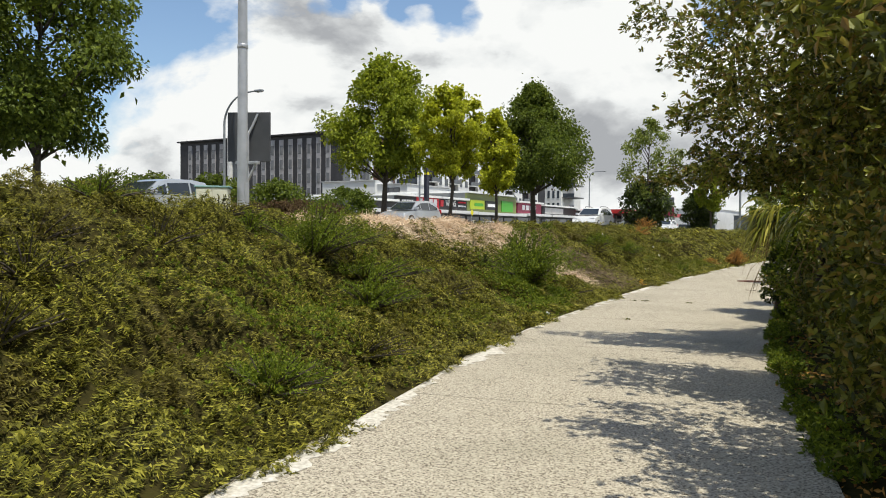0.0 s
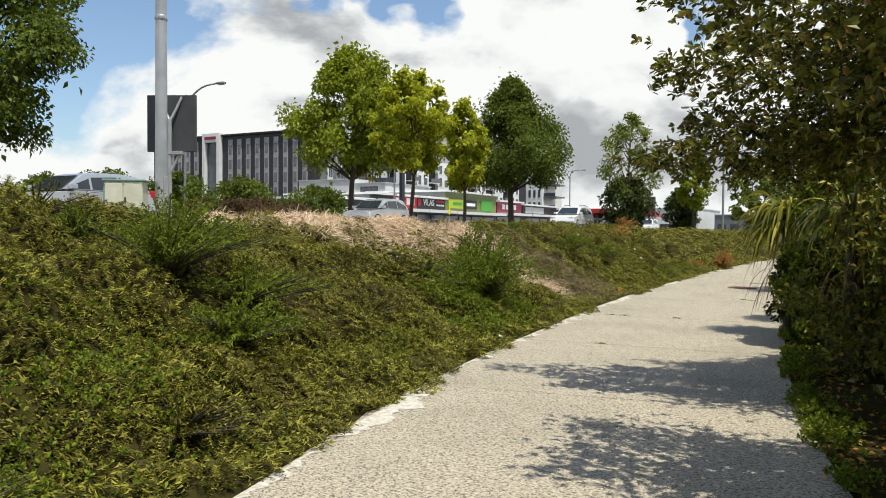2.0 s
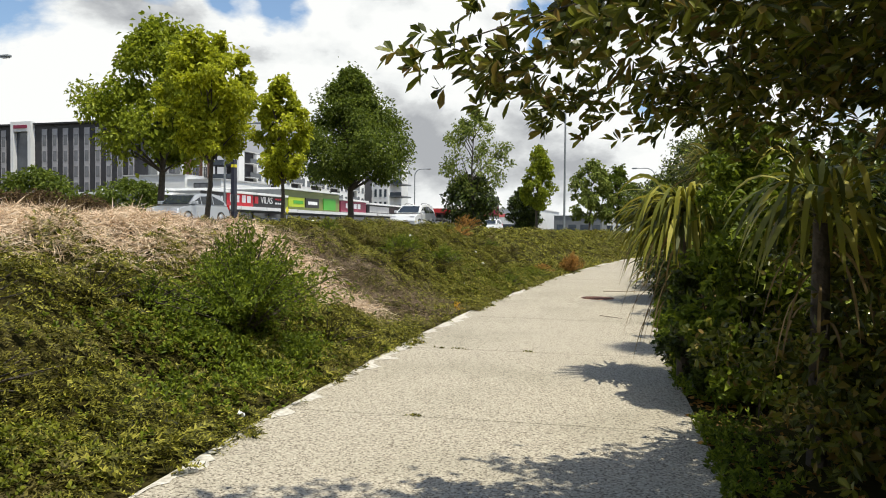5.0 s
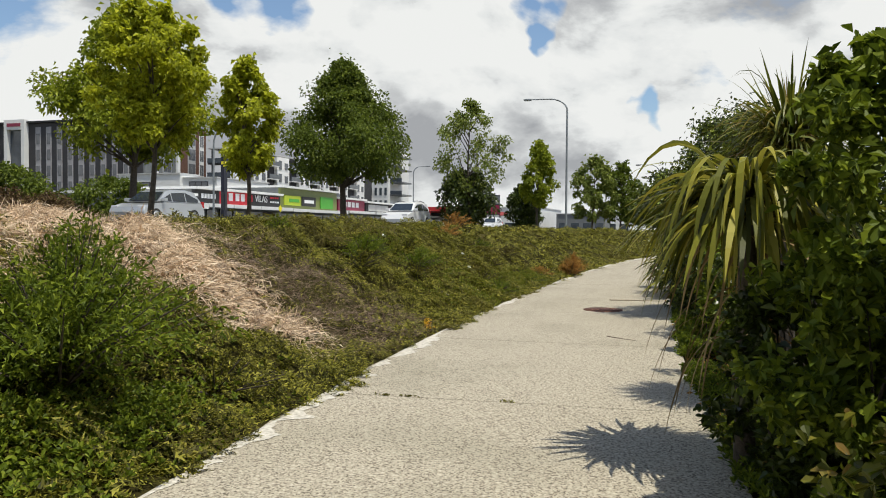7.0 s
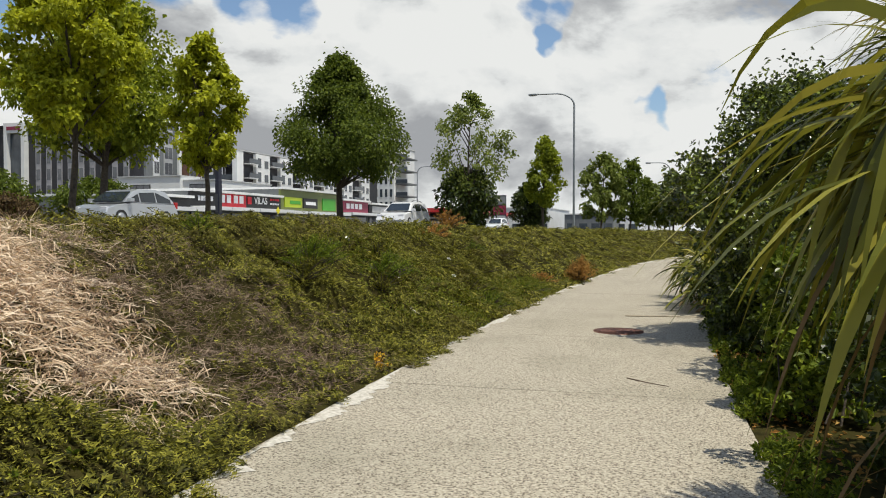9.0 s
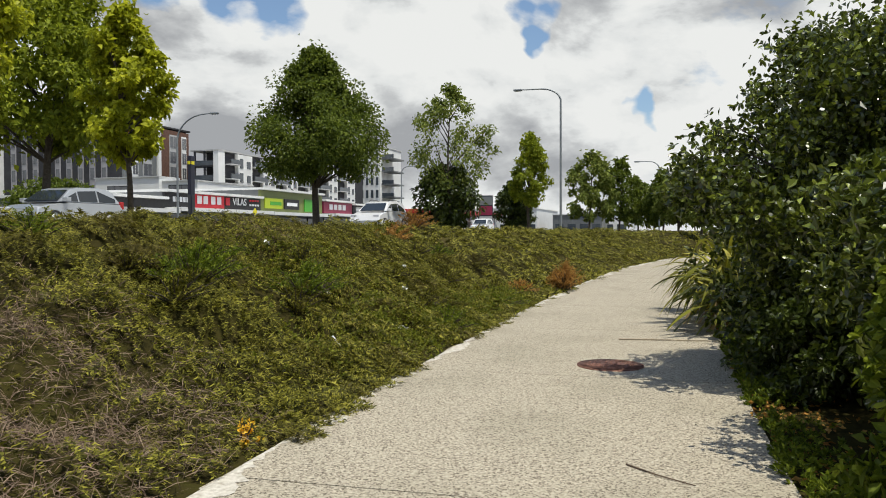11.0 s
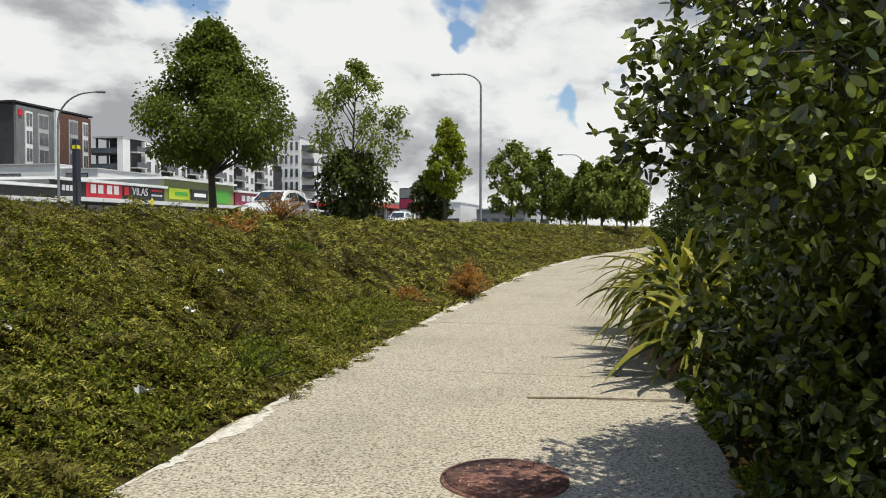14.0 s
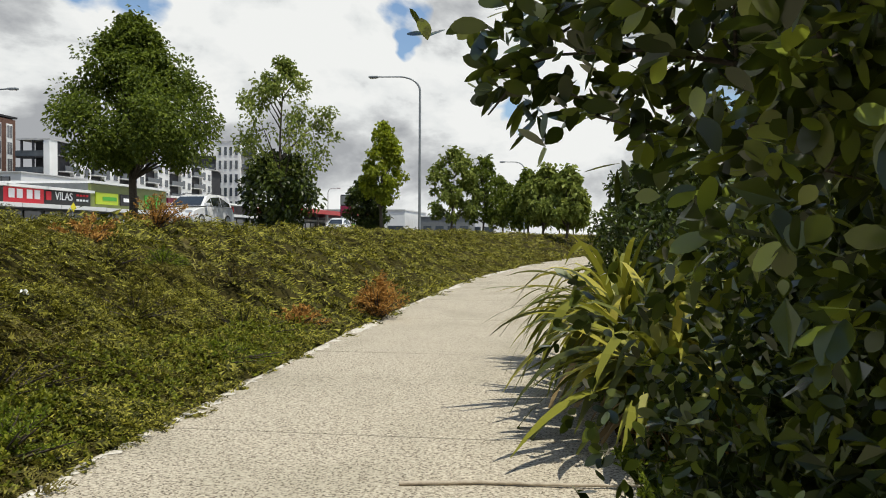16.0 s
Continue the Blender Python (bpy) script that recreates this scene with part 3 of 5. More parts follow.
def tree(place, h, radius, profile, mat, seed, clear=0.22, leaves=7000, leaf=0.2, clumps=70, trunk_r=0.14, label="", group="street trees", dense=1.0):
    t = thing("tree", place, label, "tree", group=group)
    r = np.random.default_rng(seed)
    c, p, w = crown_points(leaves, profile, h * clear, h, radius, clumps, radius * 0.215, seed)
    core = leaves // 5
    p2 = c[r.integers(0, clumps, core)] * np.array([0.86, 0.86, 1]) + r.normal(size=(core, 3)) * radius * 0.10 * dense
    p, w = np.concatenate([p, p2]), np.concatenate([w, r.normal(size=(core, 3))])
    size = np.concatenate([leaf * r.uniform(0.6, 1.25, leaves), np.full(core, leaf * 1.7 * dense)])
    child("crown", leaf_mesh("crown", p, w, size, size * 0.72, droop=0.2, face=unit(p - np.array([0, 0, h * 0.5])) * 0.8 + np.array([0, 0, 0.9])), mat, t, kind="stuff")
    zz = np.linspace(0, 1, 9)
    bend = np.stack([0.12 * np.sin(zz * 4 + seed), 0.12 * np.cos(zz * 3 + seed) - 0.12, zz * h * 0.88], -1)
    items = [(bend, trunk_r * (1.25 - 1.1 * zz))]
    for i in r.permutation(clumps)[: min(26, clumps)]:
        end = c[i] * np.array([0.92, 0.92, 1])
        z0 = max(h * clear * 0.75, end[2] - np.hypot(end[0], end[1]) * 1.1)
        if end[2] - z0 < 0.1:
            z0 = max(0.4 * h * clear, end[2] - 0.6)
        st = np.array([np.interp(z0, bend[:, 2], bend[:, 0]), np.interp(z0, bend[:, 2], bend[:, 1]), z0])
        s = np.linspace(0, 1, 5)[:, None]
        pts = st + (end - st) * s + np.array([0, 0, 1.0]) * (s * (1 - s)) * 0.35
        items.append((pts, trunk_r * 0.42 * (1.05 - 0.85 * s[:, 0])))
    child("trunk", tubes_mesh("trunk", items, 6), M["bark"], t)
    return t


OVAL = [(0, 0.55), (0.15, 0.9), (0.35, 1.0), (0.6, 0.85), (0.8, 0.55), (1, 0.12)]
LOBED = [(0, 0.45), (0.1, 0.92), (0.28, 1.0), (0.5, 0.74), (0.75, 0.42), (1, 0.04)]
ROUND = [(0, 0.5), (0.25, 0.95), (0.5, 1.0), (0.75, 0.85), (1, 0.3)]
SPIRE = [(0, 0.5), (0.2, 0.8), (0.4, 1.0), (0.65, 0.75), (0.85, 0.4), (1, 0.08)]


# ---- street furniture ----
def street_lamp(place, h, arm, turn, r=0.11, rise=1.1, label="grey steel street lamp with a curved arm"):
    t = thing("street_lamp", place, label, "street lamp", group="street lamps", turn=turn)
    bow = arm * 0.5 if rise < 1.5 else arm * 0.8
    pts = [(0, 0, z) for z in np.linspace(0, h - rise, 8)] + [(bow * (1 - math.cos(a)), 0, h - rise + rise * math.sin(a)) for a in np.linspace(0.15, math.pi / 2, 9)] + [(arm * 0.9, 0, h + 0.02), (arm, 0, h + 0.04)]
    rad = np.linspace(r, r * 0.45, len(pts))
    child("pole", tubes_mesh("pole", [(pts, rad)], 10), M["lamp_paint"], t)
    bm = boxes((arm - 0.1, arm + 0.65, -0.16, 0.16, h - 0.06, h + 0.1), bevel=0.05)
    part("lamp_head", bm, M["lamp_paint"], t, "flat grey lamp head")
    part("diffuser", boxes((arm + 0.05, arm + 0.55, -0.11, 0.11, h - 0.1, h - 0.055), bevel=0.015), M["clear_lens"], t)
    part("base_plate", boxes((-0.2, 0.2, -0.2, 0.2, 0, 0.05), bevel=0.01), M["galvanised"], t)
    return t


def big_pole():
    t = thing("mast", (-14.72, 14.9, 1.5), "tall tapering galvanised steel mast beside the road", "mast")
    child("pole", tubes_mesh("pole", [([(0, 0, z) for z in np.linspace(0, 16, 12)], np.linspace(0.142, 0.085, 12))], 20), M["galvanised"], t)
    child("collar", tubes_mesh("collar", [([(0, 0, z) for z in (4.62, 4.64, 4.72, 4.74)], (0.129, 0.14, 0.14, 0.129))], 20), M["galvanised"], t)
    part("door_hatch", boxes((0.10, 0.15, -0.055, 0.055, 0.6, 1.1), bevel=0.01), M["galvanised"], t)
    part("base_plate", boxes((-0.36, 0.36, -0.36, 0.36, 0, 0.05), bevel=0.01), M["galvanised"], t)
    for a in range(4):
        dx, dy = 0.28 * (1 if a % 2 else -1), 0.28 * (1 if a > 1 else -1)
        part("bolt", boxes((dx - 0.03, dx + 0.03, dy - 0.03, dy + 0.03, 0.04, 0.11), bevel=0.008), M["galvanised"], t)


def sign_board():
    """The back of a roadside board on a forked post."""
    t = thing("billboard", (-15.18, 15.55, 1.5), "dark back of a roadside board on a forked steel post", "billboard", turn=25)
    part("panel", boxes((-0.60, 0.60, 0.1, 0.17, 1.75, 3.1), bevel=0.012), M["board_back"], t, "plain dark grey panel")
    child("post", tubes_mesh("post", [([(0, 0, 0), (0, 0, 1.5), (0, 0, 2.5)], (0.05, 0.05, 0.05))], 12), M["galvanised"], t)
    for sx in (-1, 1):
        child("brace", tubes_mesh("brace", [([(0, 0.0, 2.45), (sx * 0.12, 0.04, 2.7), (sx * 0.26, 0.09, 3.05)], (0.04, 0.036, 0.032))], 10), M["galvanised"], t)
        child("brace", tubes_mesh("brace", [([(0, 0.0, 1.2), (sx * 0.12, 0.0, 1.45), (sx * 0.22, 0.04, 1.69)], (0.04, 0.036, 0.032))], 10), M["galvanised"], t)
    part("rail", boxes((-0.32, 0.32, -0.06, 0.1, 1.67, 1.75), bevel=0.01), M["galvanised"], t)


def cabinet():
    t = thing("utility_cabinet", (-15.15, 14.3, 1.5), "cream steel utility cabinet with a teal side by the mast", "cabinet", turn=38)
    part("body", boxes((-0.40, 0.40, -0.28, 0.28, 0, 0.95), bevel=0.02), M["cream_paint"], t)
    part("lid", boxes((-0.44, 0.44, -0.32, 0.32, 0.95, 1.0), bevel=0.015), M["teal_paint"], t, "faded teal lid")
    part("side_panel", boxes((-0.425, -0.402, -0.27, 0.27, 0.04, 0.93), bevel=0.006), M["teal_paint"], t, "faded teal side panel")
    for k in (-1, 1):
        part("door", boxes((k * 0.2 - 0.185, k * 0.2 + 0.185, -0.305, -0.282, 0.08, 0.9), bevel=0.008), M["cream_paint"], t)
    part("handle", boxes((0.03, 0.06, -0.33, -0.305, 0.45, 0.6), bevel=0.006), M["black_trim"], t)


big_pole()
sign_board()
cabinet()
street_lamp((-44.5, 43.1, 1.6), 10.1, 3.3, 0, rise=2.3)
street_lamp((-44.6, 72, 1.6), 10.0, 3.5, 0, rise=2.3)
street_lamp((-12.5, 80, 1.3), 12.2, 3.4, 180)
street_lamp((-5.7, 122, 0.95), 9.8, 2.6, 180)
street_lamp((-44, 126, 0.95), 10.5, 2.2, 0)
street_lamp((-52, 190, 0.95), 10.5, 2.2, 0)

tree((-27.6, 40.5, 1.6), 10.3, 3.7, OVAL, M["tree_leaf_olive"], 11, 0.35, 22000, 0.19, 120, 0.16, label="broad green street tree on the grass median")
tree((-13.5, 23.9, 1.5), 4.9, 1.25, ROUND, M["tree_leaf_lime"], 12, 0.4, 16000, 0.10, 80, 0.06, "yellow-green young street tree beside the road")
tree((-14.4, 29.3, 1.5), 4.9, 1.05, SPIRE, M["tree_leaf_lime"], 13, 0.33, 11000, 0.11, 64, 0.06, "slim green street tree beside the road")
tree((-29.5, 68.3, 1.5), 13.6, 5.6, LOBED, M["tree_leaf"], 14, 0.32, 30000, 0.26, 170, 0.24, dense=0.7, label="large pointed dark green street tree on the median")
tree((-15.1, 56.5, 1.4), 8.2, 2.5, SPIRE, M["tree_leaf_pale"], 15, 0.28, 4200, 0.19, 80, 0.09, dense=0.5, label="thin pale green street tree with open crown")
tree((-13.2, 70, 1.3), 7.1, 1.6, SPIRE, M["tree_leaf_olive"], 16, 0.3, 7000, 0.18, 80, 0.1, "bright green street tree beside the road")
tree((-40.4, 25.5, 1.6), 15.0, 5.4, ROUND, M["tree_leaf"], 17, 0.3, 26000, 0.24, 150, 0.22, "large dark green tree across the road")
for i, (x, y, h, r) in enumerate([(-11.4, 92, 7.9, 2.6), (-9.3, 101, 8.0, 2.6), (-8.0, 112, 6.6, 2.4), (-6.6, 126, 6.2, 2.5), (-1.0, 134, 7.6, 2.8), (1.5, 146, 7.5, 3.0), (-2.9, 84, 5.6, 2.1), (-4.6, 100, 6.6, 2.4), (-1.4, 74, 4.6, 1.7)]):
    tree((x, y, 1.1 if y < 105 else 0.95), h, r, OVAL, M["tree_leaf" if i % 2 else "tree_leaf_pale"], 30 + i, 0.22, 3500, 0.3, 50, 0.1, "green street tree in the row along the road")


def round_bush(place, h, r, mat, seed, leaves=4200, leaf=0.3, label="rounded dark green bush"):
    t = thing("bush", place, label, "bush", group="roadside bushes")
    c, p, w = crown_points(leaves, ROUND, 0.08 * h, h, r, 40, r * 0.4, seed)
    child("foliage", leaf_mesh("foliage", p, w, leaf, leaf * 0.6, face=unit(p - np.array([0, 0, h * 0.4])) + np.array([0, 0, 0.8])), mat, t, kind="stuff")
    items = [([(0, 0, 0), e * np.array([0.5, 0.5, 0.5]), e], (0.05, 0.035, 0.015)) for e in c[:10]]
    child("stem", tubes_mesh("stem", items, 5), M["bark"], t)


round_bush((-15.4, 57.0, 1.5), 3.5, 1.7, M["hedge_leaf"], 50, label="dense dark green shrub below a thin tree")
round_bush((-14.9, 72.5, 1.3), 4.0, 1.25, M["hedge_leaf"], 51, label="dark reddish green shrub beside the road")
round_bush((-43, 47.5, 1.7), 3.4, 2.4, M["tree_leaf"], 52)
round_bush((-46, 43.5, 1.7), 3.6, 2.5, M["tree_leaf"], 53)
round_bush((-52, 42, 1.7), 3.8, 3.0, M["tree_leaf"], 54)
round_bush((-42.5, 56.0, 1.7), 3.2, 2.3, M["tree_leaf"], 55)
for x, yy, h, rr in ((-29.0, 32.3, 1.15, 1.2), (-29.2, 34.4, 1.3, 1.3), (-29.0, 36.6, 1.1, 1.2), (-29.3, 30.2, 1.0, 1.1)):
    round_bush((x, yy, 1.68), h, rr, M["bronze_leaf"], 520 + int(yy), 2600, 0.13, "low reddish-brown bush on the median")
round_bush((-58, 40.5, 1.7), 3.6, 2.6, M["tree_leaf"], 56)


# ---- buildings ----
def dark_hotel():
    """Long dark building with tall pale window strips, a white entrance tower and a brown end."""
    t = thing("hotel_building", (0, 0, 0), "long dark-clad hotel with tall pale window strips", "building")
    x0, x1, y0, y1, zt, zb = -157.0, -105.0, 137.0, 157.0, 23.0, 1.0
    part("wall", boxes((x0, x1, y0, y1, zb, zt)), M["cladding_dark"], t)
    part("roof", boxes((x0 - 0.6, x1 + 0.6, y0 - 0.6, y1 + 0.6, zt, zt + 0.35)), M["black_trim"], t)
    n = 17
    for k in range(n):
        u = x0 + 3.0 + k * (x1 - x0 - 5.0) / n
        if -140.8 < u < -133.0:
            continue
        strip = part("window", boxes((u, u + 1.35, y0 - 0.12, y0, 7.4, zt - 0.9)), M["hotel_strip"], t, "tall pale window strip")
        for j in range(4):
            z = 9.1 + j * 3.35
            part("pane", boxes((u + 0.25, u + 1.1, y0 - 0.17, y0 - 0.123, z - 0.6, z + 1.6)), M["strip_pane"], strip)
    part("entrance_tower", boxes((-139.2, -138.4, y0 - 1.2, y0, 4.5, zt + 0.7), (-134.6, -133.8, y0 - 1.2, y0, 4.5, zt + 0.7), (-138.4, -134.6, y0 - 1.2, y0, zt - 1.4, zt + 0.7)), M["white_wall"], t, "white entrance tower frame")
    part("sign", boxes((-138.3, -134.7, y0 - 1.32, y0 - 1.21, zt - 0.75, zt - 0.05)), M["maroon_sign"], t, "dark red sign lettering")
    part("curtain_wall", boxes((-138.3, -134.7, y0 - 0.3, y0 - 0.02, 7.0, zt - 1.5)), M["window_glass"], t)
    part("canopy", boxes((-141, -132, y0 - 3.0, y0, 5.4, 5.8)), M["white_wall"], t)
    # podium, its shadow put in as dark cladding colour
    part("podium", boxes((x0 + 2, x1 + 1, y0 - 1.5, y0, zb, 7.6)), M["cladding_dark"], t)
    for k in range(9):
        u = x0 + 4 + k * 5.3
        part("shopfront", boxes((u, u + 4.4, y0 - 1.62, y0 - 1.51, 1.8, 5.2)), M["window_glass"], t)
    # grey and brown end, facing the road, with tall white window strips
    part("grey_bay", boxes((x1, x1 + 0.5, y0, y0 + 9.5, 8.0, zt - 0.4)), M["cladding_grey"], t)
    part("brown_bay", boxes((x1, x1 + 0.6, y0 + 10.6, y1, 8.0, zt - 0.3)), M["brick_brown"], t, "brown brick bay")
    part("white_fin", boxes((x1, x1 + 0.9, y0 + 9.6, y0 + 10.5, 8.0, zt)), M["white_wall"], t)
    part("sign", boxes((x1 + 0.52, x1 + 0.7, y0 + 0.4, y0 + 1.3, zt - 2.2, zt - 1.1)), M["red_sign"], t, "small red sign")
    for u, wide in ((2.0, 1.7), (5.2, 2.6), (13.4, 2.6), (17.4, 1.6)):
        w = part("window_strip", boxes((x1 + 0.5, x1 + 0.74, y0 + u, y0 + u + wide, 9.4, zt - 1.2)), M["pale_panel"] if wide > 2 else M["white_wall"], t, "tall white window strip")
        for j in range(4):
            z = 9.7 + j * 3.15
            for q in range(2):
                a = y0 + u + 0.18 + q * (wide - 0.2) / 2
                part("pane", boxes((x1 + 0.745, x1 + 0.79, a, a + (wide - 0.2) / 2 - 0.14, z, z + 2.3)), M["strip_pane"], w)


def white_annex():
    """The white podium that runs on from the hotel's end."""
    t = thing("annex_building", (0, 0, 0), "low white rendered podium beside the dark hotel", "building")
    part("wall", boxes((-105.9, -92.0, 131, 136.9, 1.0, 11.4), (-92.0, -84.6, 131.8, 150, 1.0, 10.6)), M["white_wall"], t)
    part("roof", boxes((-106.1, -91.9, 130.8, 136.9, 11.4, 11.6), (-91.9, -84.4, 131.6, 150.2, 10.6, 10.8)), M["render_grey"], t)
    for u, f, wide in ((-103.2, 131.0, 4.6), (-90.6, 131.8, 4.2)):
        w = part("window", boxes((u, u + wide, f - 0.08, f, 8.0, 10.0)), M["black_trim"], t)
        for q in range(3):
            a = u + 0.15 + q * (wide - 0.15) / 3
            part("pane", boxes((a, a + wide / 3 - 0.2, f - 0.12, f - 0.085, 8.15, 9.85)), M["strip_pane"], w)


def apartments():
    t = thing("apartment_building", (0, 0, 0), "white apartment block with dark recessed balconies", "building")
    x0, x1, zt = -98.4, -92.7, 18.3
    part("wall", boxes((x0 + 1.8, x1, 152.0, 224, 0.8, zt - 0.4)), M["cladding_dark"], t)
    part("roof", boxes((x0 - 0.3, x1 + 0.6, 149.6, 224.3, zt - 0.3, zt)), M["pale_panel"], t, "thin pale roof slab")
    for u in (156.4, 166.5, 177, 188, 199.5, 211):
        p = part("white_bay", boxes((x1, x1 + 0.8, u, u + 5.6, 0.8, zt - 0.45)), M["white_wall"], t, "white wall bay")
        for j in range(5):
            z = 3.0 + j * 3.0
            part("window", boxes((x1 + 0.8, x1 + 0.9, u + 0.7, u + 1.9, z, z + 2.0)), M["window_glass"], p)
            part("window", boxes((x1 + 0.8, x1 + 0.9, u + 3.4, u + 4.8, z, z + 1.6)), M["window_glass"], p)
    for j in range(5):
        z = 3.4 + j * 3.0
        for u, d in ((153.0, 3.3), (162.1, 4.3), (172.2, 4.7), (182.7, 5.2), (193.7, 5.7), (205.2, 5.7)):
            b = part("balcony", boxes((x1, x1 + 1.4, u, u + d, z, z + 0.22)), M["render_grey"], t)
            part("rail", boxes((x1 + 1.3, x1 + 1.4, u, u + d, z + 0.22, z + 1.2)), M["window_glass"], b)
        # open end with dark balconies
        b = part("balcony", boxes((x0 - 0.6, x1 - 0.8, 149.8, 151.98, z - 0.6, z - 0.3)), M["cladding_dark"], t, "dark end balcony")
        part("rail", boxes((x0 - 0.6, x1 - 0.8, 149.7, 149.78, z - 0.3, z + 0.7)), M["window_glass"], b)
        part("side_rail", boxes((x0 - 0.7, x0 - 0.62, 149.8, 151.9, z - 0.3, z + 0.7)), M["window_glass"], b)
    for px_ in (x0 + 0.3, x0 + 2.6):
        part("column", boxes((px_, px_ + 0.35, 149.85, 150.15, 0.8, zt - 0.31)), M["cladding_dark"], t)
    part("white_fin", boxes((x1 - 0.7, x1 + 0.5, 149.7, 151.99, 0.8, zt - 0.31)), M["white_wall"], t)
    # tall white block at the far end, a dark stack of balconies before it and a lighter one behind
    b = thing("apartment_tower", (0, 0, 0), "tall white apartment tower with narrow windows and side balconies", "building")
    part("wall", boxes((-97.6, -90.4, 232, 250, 0.8, 27.4)), M["white_wall"], b)
    part("roof", boxes((-97.8, -90.2, 231.8, 250.2, 27.4, 27.7)), M["render_grey"], b)
    part("recessed_wall", boxes((-106.5, -97.62, 233.5, 250, 0.8, 23.6)), M["cladding_dark"], b)
    part("white_bay", boxes((-112.5, -106.52, 231, 250, 0.8, 19.5)), M["white_wall"], b)
    for j in range(6):
        z = 4.0 + j * 3.9
        for k in range(4):
            u = -96.7 + k * 1.65
            part("window", boxes((u, u + 0.75, 231.88, 231.99, z, z + 2.4)), M["window_glass"], b)
        if j < 5:
            part("window", boxes((-110.6, -109.2, 230.88, 230.99, z, z + 2.2)), M["window_glass"], b)
            s = part("balcony", boxes((-106.5, -97.7, 231.2, 233.48, z, z + 0.35)), M["cladding_grey"], b)
            part("rail", boxes((-106.5, -97.7, 231.1, 231.19, z + 0.35, z + 1.4)), M["window_glass"], s)
        s = part("balcony", boxes((-90.38, -86.4, 233, 242, z, z + 0.4)), M["cladding_grey"], b)
        part("rail", boxes((-90.2, -86.4, 232.9, 232.98, z + 0.4, z + 1.5)), M["window_glass"], s)


def words(text, place, size, mat, parent, turn=90.0, name="lettering"):
    """Raised lettering on a wall that faces the road."""
    cu = bpy.data.curves.new(name, "FONT")
    cu.body, cu.size, cu.extrude, cu.align_x, cu.align_y = text, size, 0.03, "CENTER", "CENTER"
    tmp = new(name, cu)
    me = bpy.data.meshes.new_from_object(tmp.evaluated_get(bpy.context.evaluated_depsgraph_get()))
    bpy.data.objects.remove(tmp)
    ob = child(name, me, mat, parent)
    ob.matrix_basis = pose(*place, 90, 0, turn)
    return ob


def bars(n, place, w, h, mat, parent):
    """Unreadable writing: plain bars of its size."""
    bm = bmesh.new()
    x, y, z = place
    step = w / n
    for k in range(n):
        box(bm, x, x + 0.05, y + k * step, y + k * step + step * 0.7, z - h / 2, z + h / 2)
    part("lettering", bm, mat, parent)


def shop(y0, y1, ztop, fascia, label, awning_z, wall=None, x=-60.0, sign=None):
    t = thing("shop_building", (0, 0, 0), label, "shop", group="row of shops")
    part("wall", boxes((x - 15, x, y0, y1, 0.9, ztop - 0.3)), wall or M["cladding_grey"], t)
    part("roof", boxes((x - 15.2, x + 0.9, y0 - 0.1, y1 + 0.1, ztop - 0.3, ztop)), M["white_wall"], t, "white roof edge")
    part("fascia", boxes((x + 0.02, x + 0.35, y0, y1, awning_z + 0.5, ztop - 0.35)), fascia, t)
    part("awning", boxes((x, x + 2.6, y0, y1 - 0.15, awning_z, awning_z + 0.45)), M["white_wall"], t, "white flat awning")
    n = max(2, int((y1 - y0) / 4))
    for k in range(n):
        u = y0 + 0.4 + k * (y1 - y0 - 0.4) / n
        w = part("shopfront", boxes((x + 0.02, x + 0.12, u, u + (y1 - y0) / n - 0.5, 1.9, awning_z - 0.3)), M["window_glass"], t)
        part("frame", boxes((x + 0.12, x + 0.17, u - 0.06, u + 0.06, 1.8, awning_z - 0.2)), M["black_trim"], w)
    return t


dark_hotel()
white_annex()
apartments()
s = shop(81, 90, 5.6, M["black_trim"], "low black-fronted shop with a white awning", 3.7)
s = shop(90, 95.4, 6.5, M["black_trim"], "black-fronted shop with white lettering", 3.95)
bars(5, (-59.6, 91.4, 5.4), 3.2, 0.6, M["white_letter"], s)
s = shop(95.4, 102, 6.5, M["red_sign"], "shop with a bright red sign", 3.95)
bars(2, (-59.6, 96.1, 5.5), 2.6, 1.0, M["white_letter"], s)
bars(2, (-59.6, 99.0, 5.5), 2.6, 1.0, M["white_letter"], s)
s = shop(102, 111, 6.5, M["black_trim"], "restaurant with a black sign and white awning", 3.95)
words("VILAS", (-59.6, 105.6, 5.5), 1.35, M["white_letter"], s)
part("logo", boxes((-59.65, -59.55, 102.3, 103.2, 5.0, 6.0), bevel=0.02), M["red_sign"], s)
bars(4, (-59.6, 108.0, 5.8), 2.6, 0.25, M["red_sign"], s)
bars(4, (-59.6, 108.0, 5.2), 2.6, 0.25, M["white_letter"], s)
s = shop(111, 130.4, 7.8, M["olive_sign"], "corner shop with green signs below a white roof", 3.9)
part("sign", boxes((-59.63, -59.5, 112, 117, 4.9, 6.4)), M["lime_sign"], s, "lime green sign")
part("lettering", boxes((-59.49, -59.45, 113.4, 116.6, 5.4, 5.9)), M["green_sign"], s)
part("sign", boxes((-59.63, -59.5, 117.6, 122.2, 4.9, 6.4)), M["black_trim"], s, "black sign with pale bar")
part("lettering", boxes((-59.49, -59.45, 118.3, 121.5, 5.4, 5.9)), M["white_letter"], s)
part("sign", boxes((-59.63, -59.5, 124, 128.6, 4.7, 6.6)), M["green_sign"], s, "green sign")
s = shop(131, 142.4, 6.9, M["maroon_sign"], "shop with a maroon sign", 4.1)
bars(4, (-59.6, 133, 5.7), 7.0, 0.9, M["white_letter"], s)
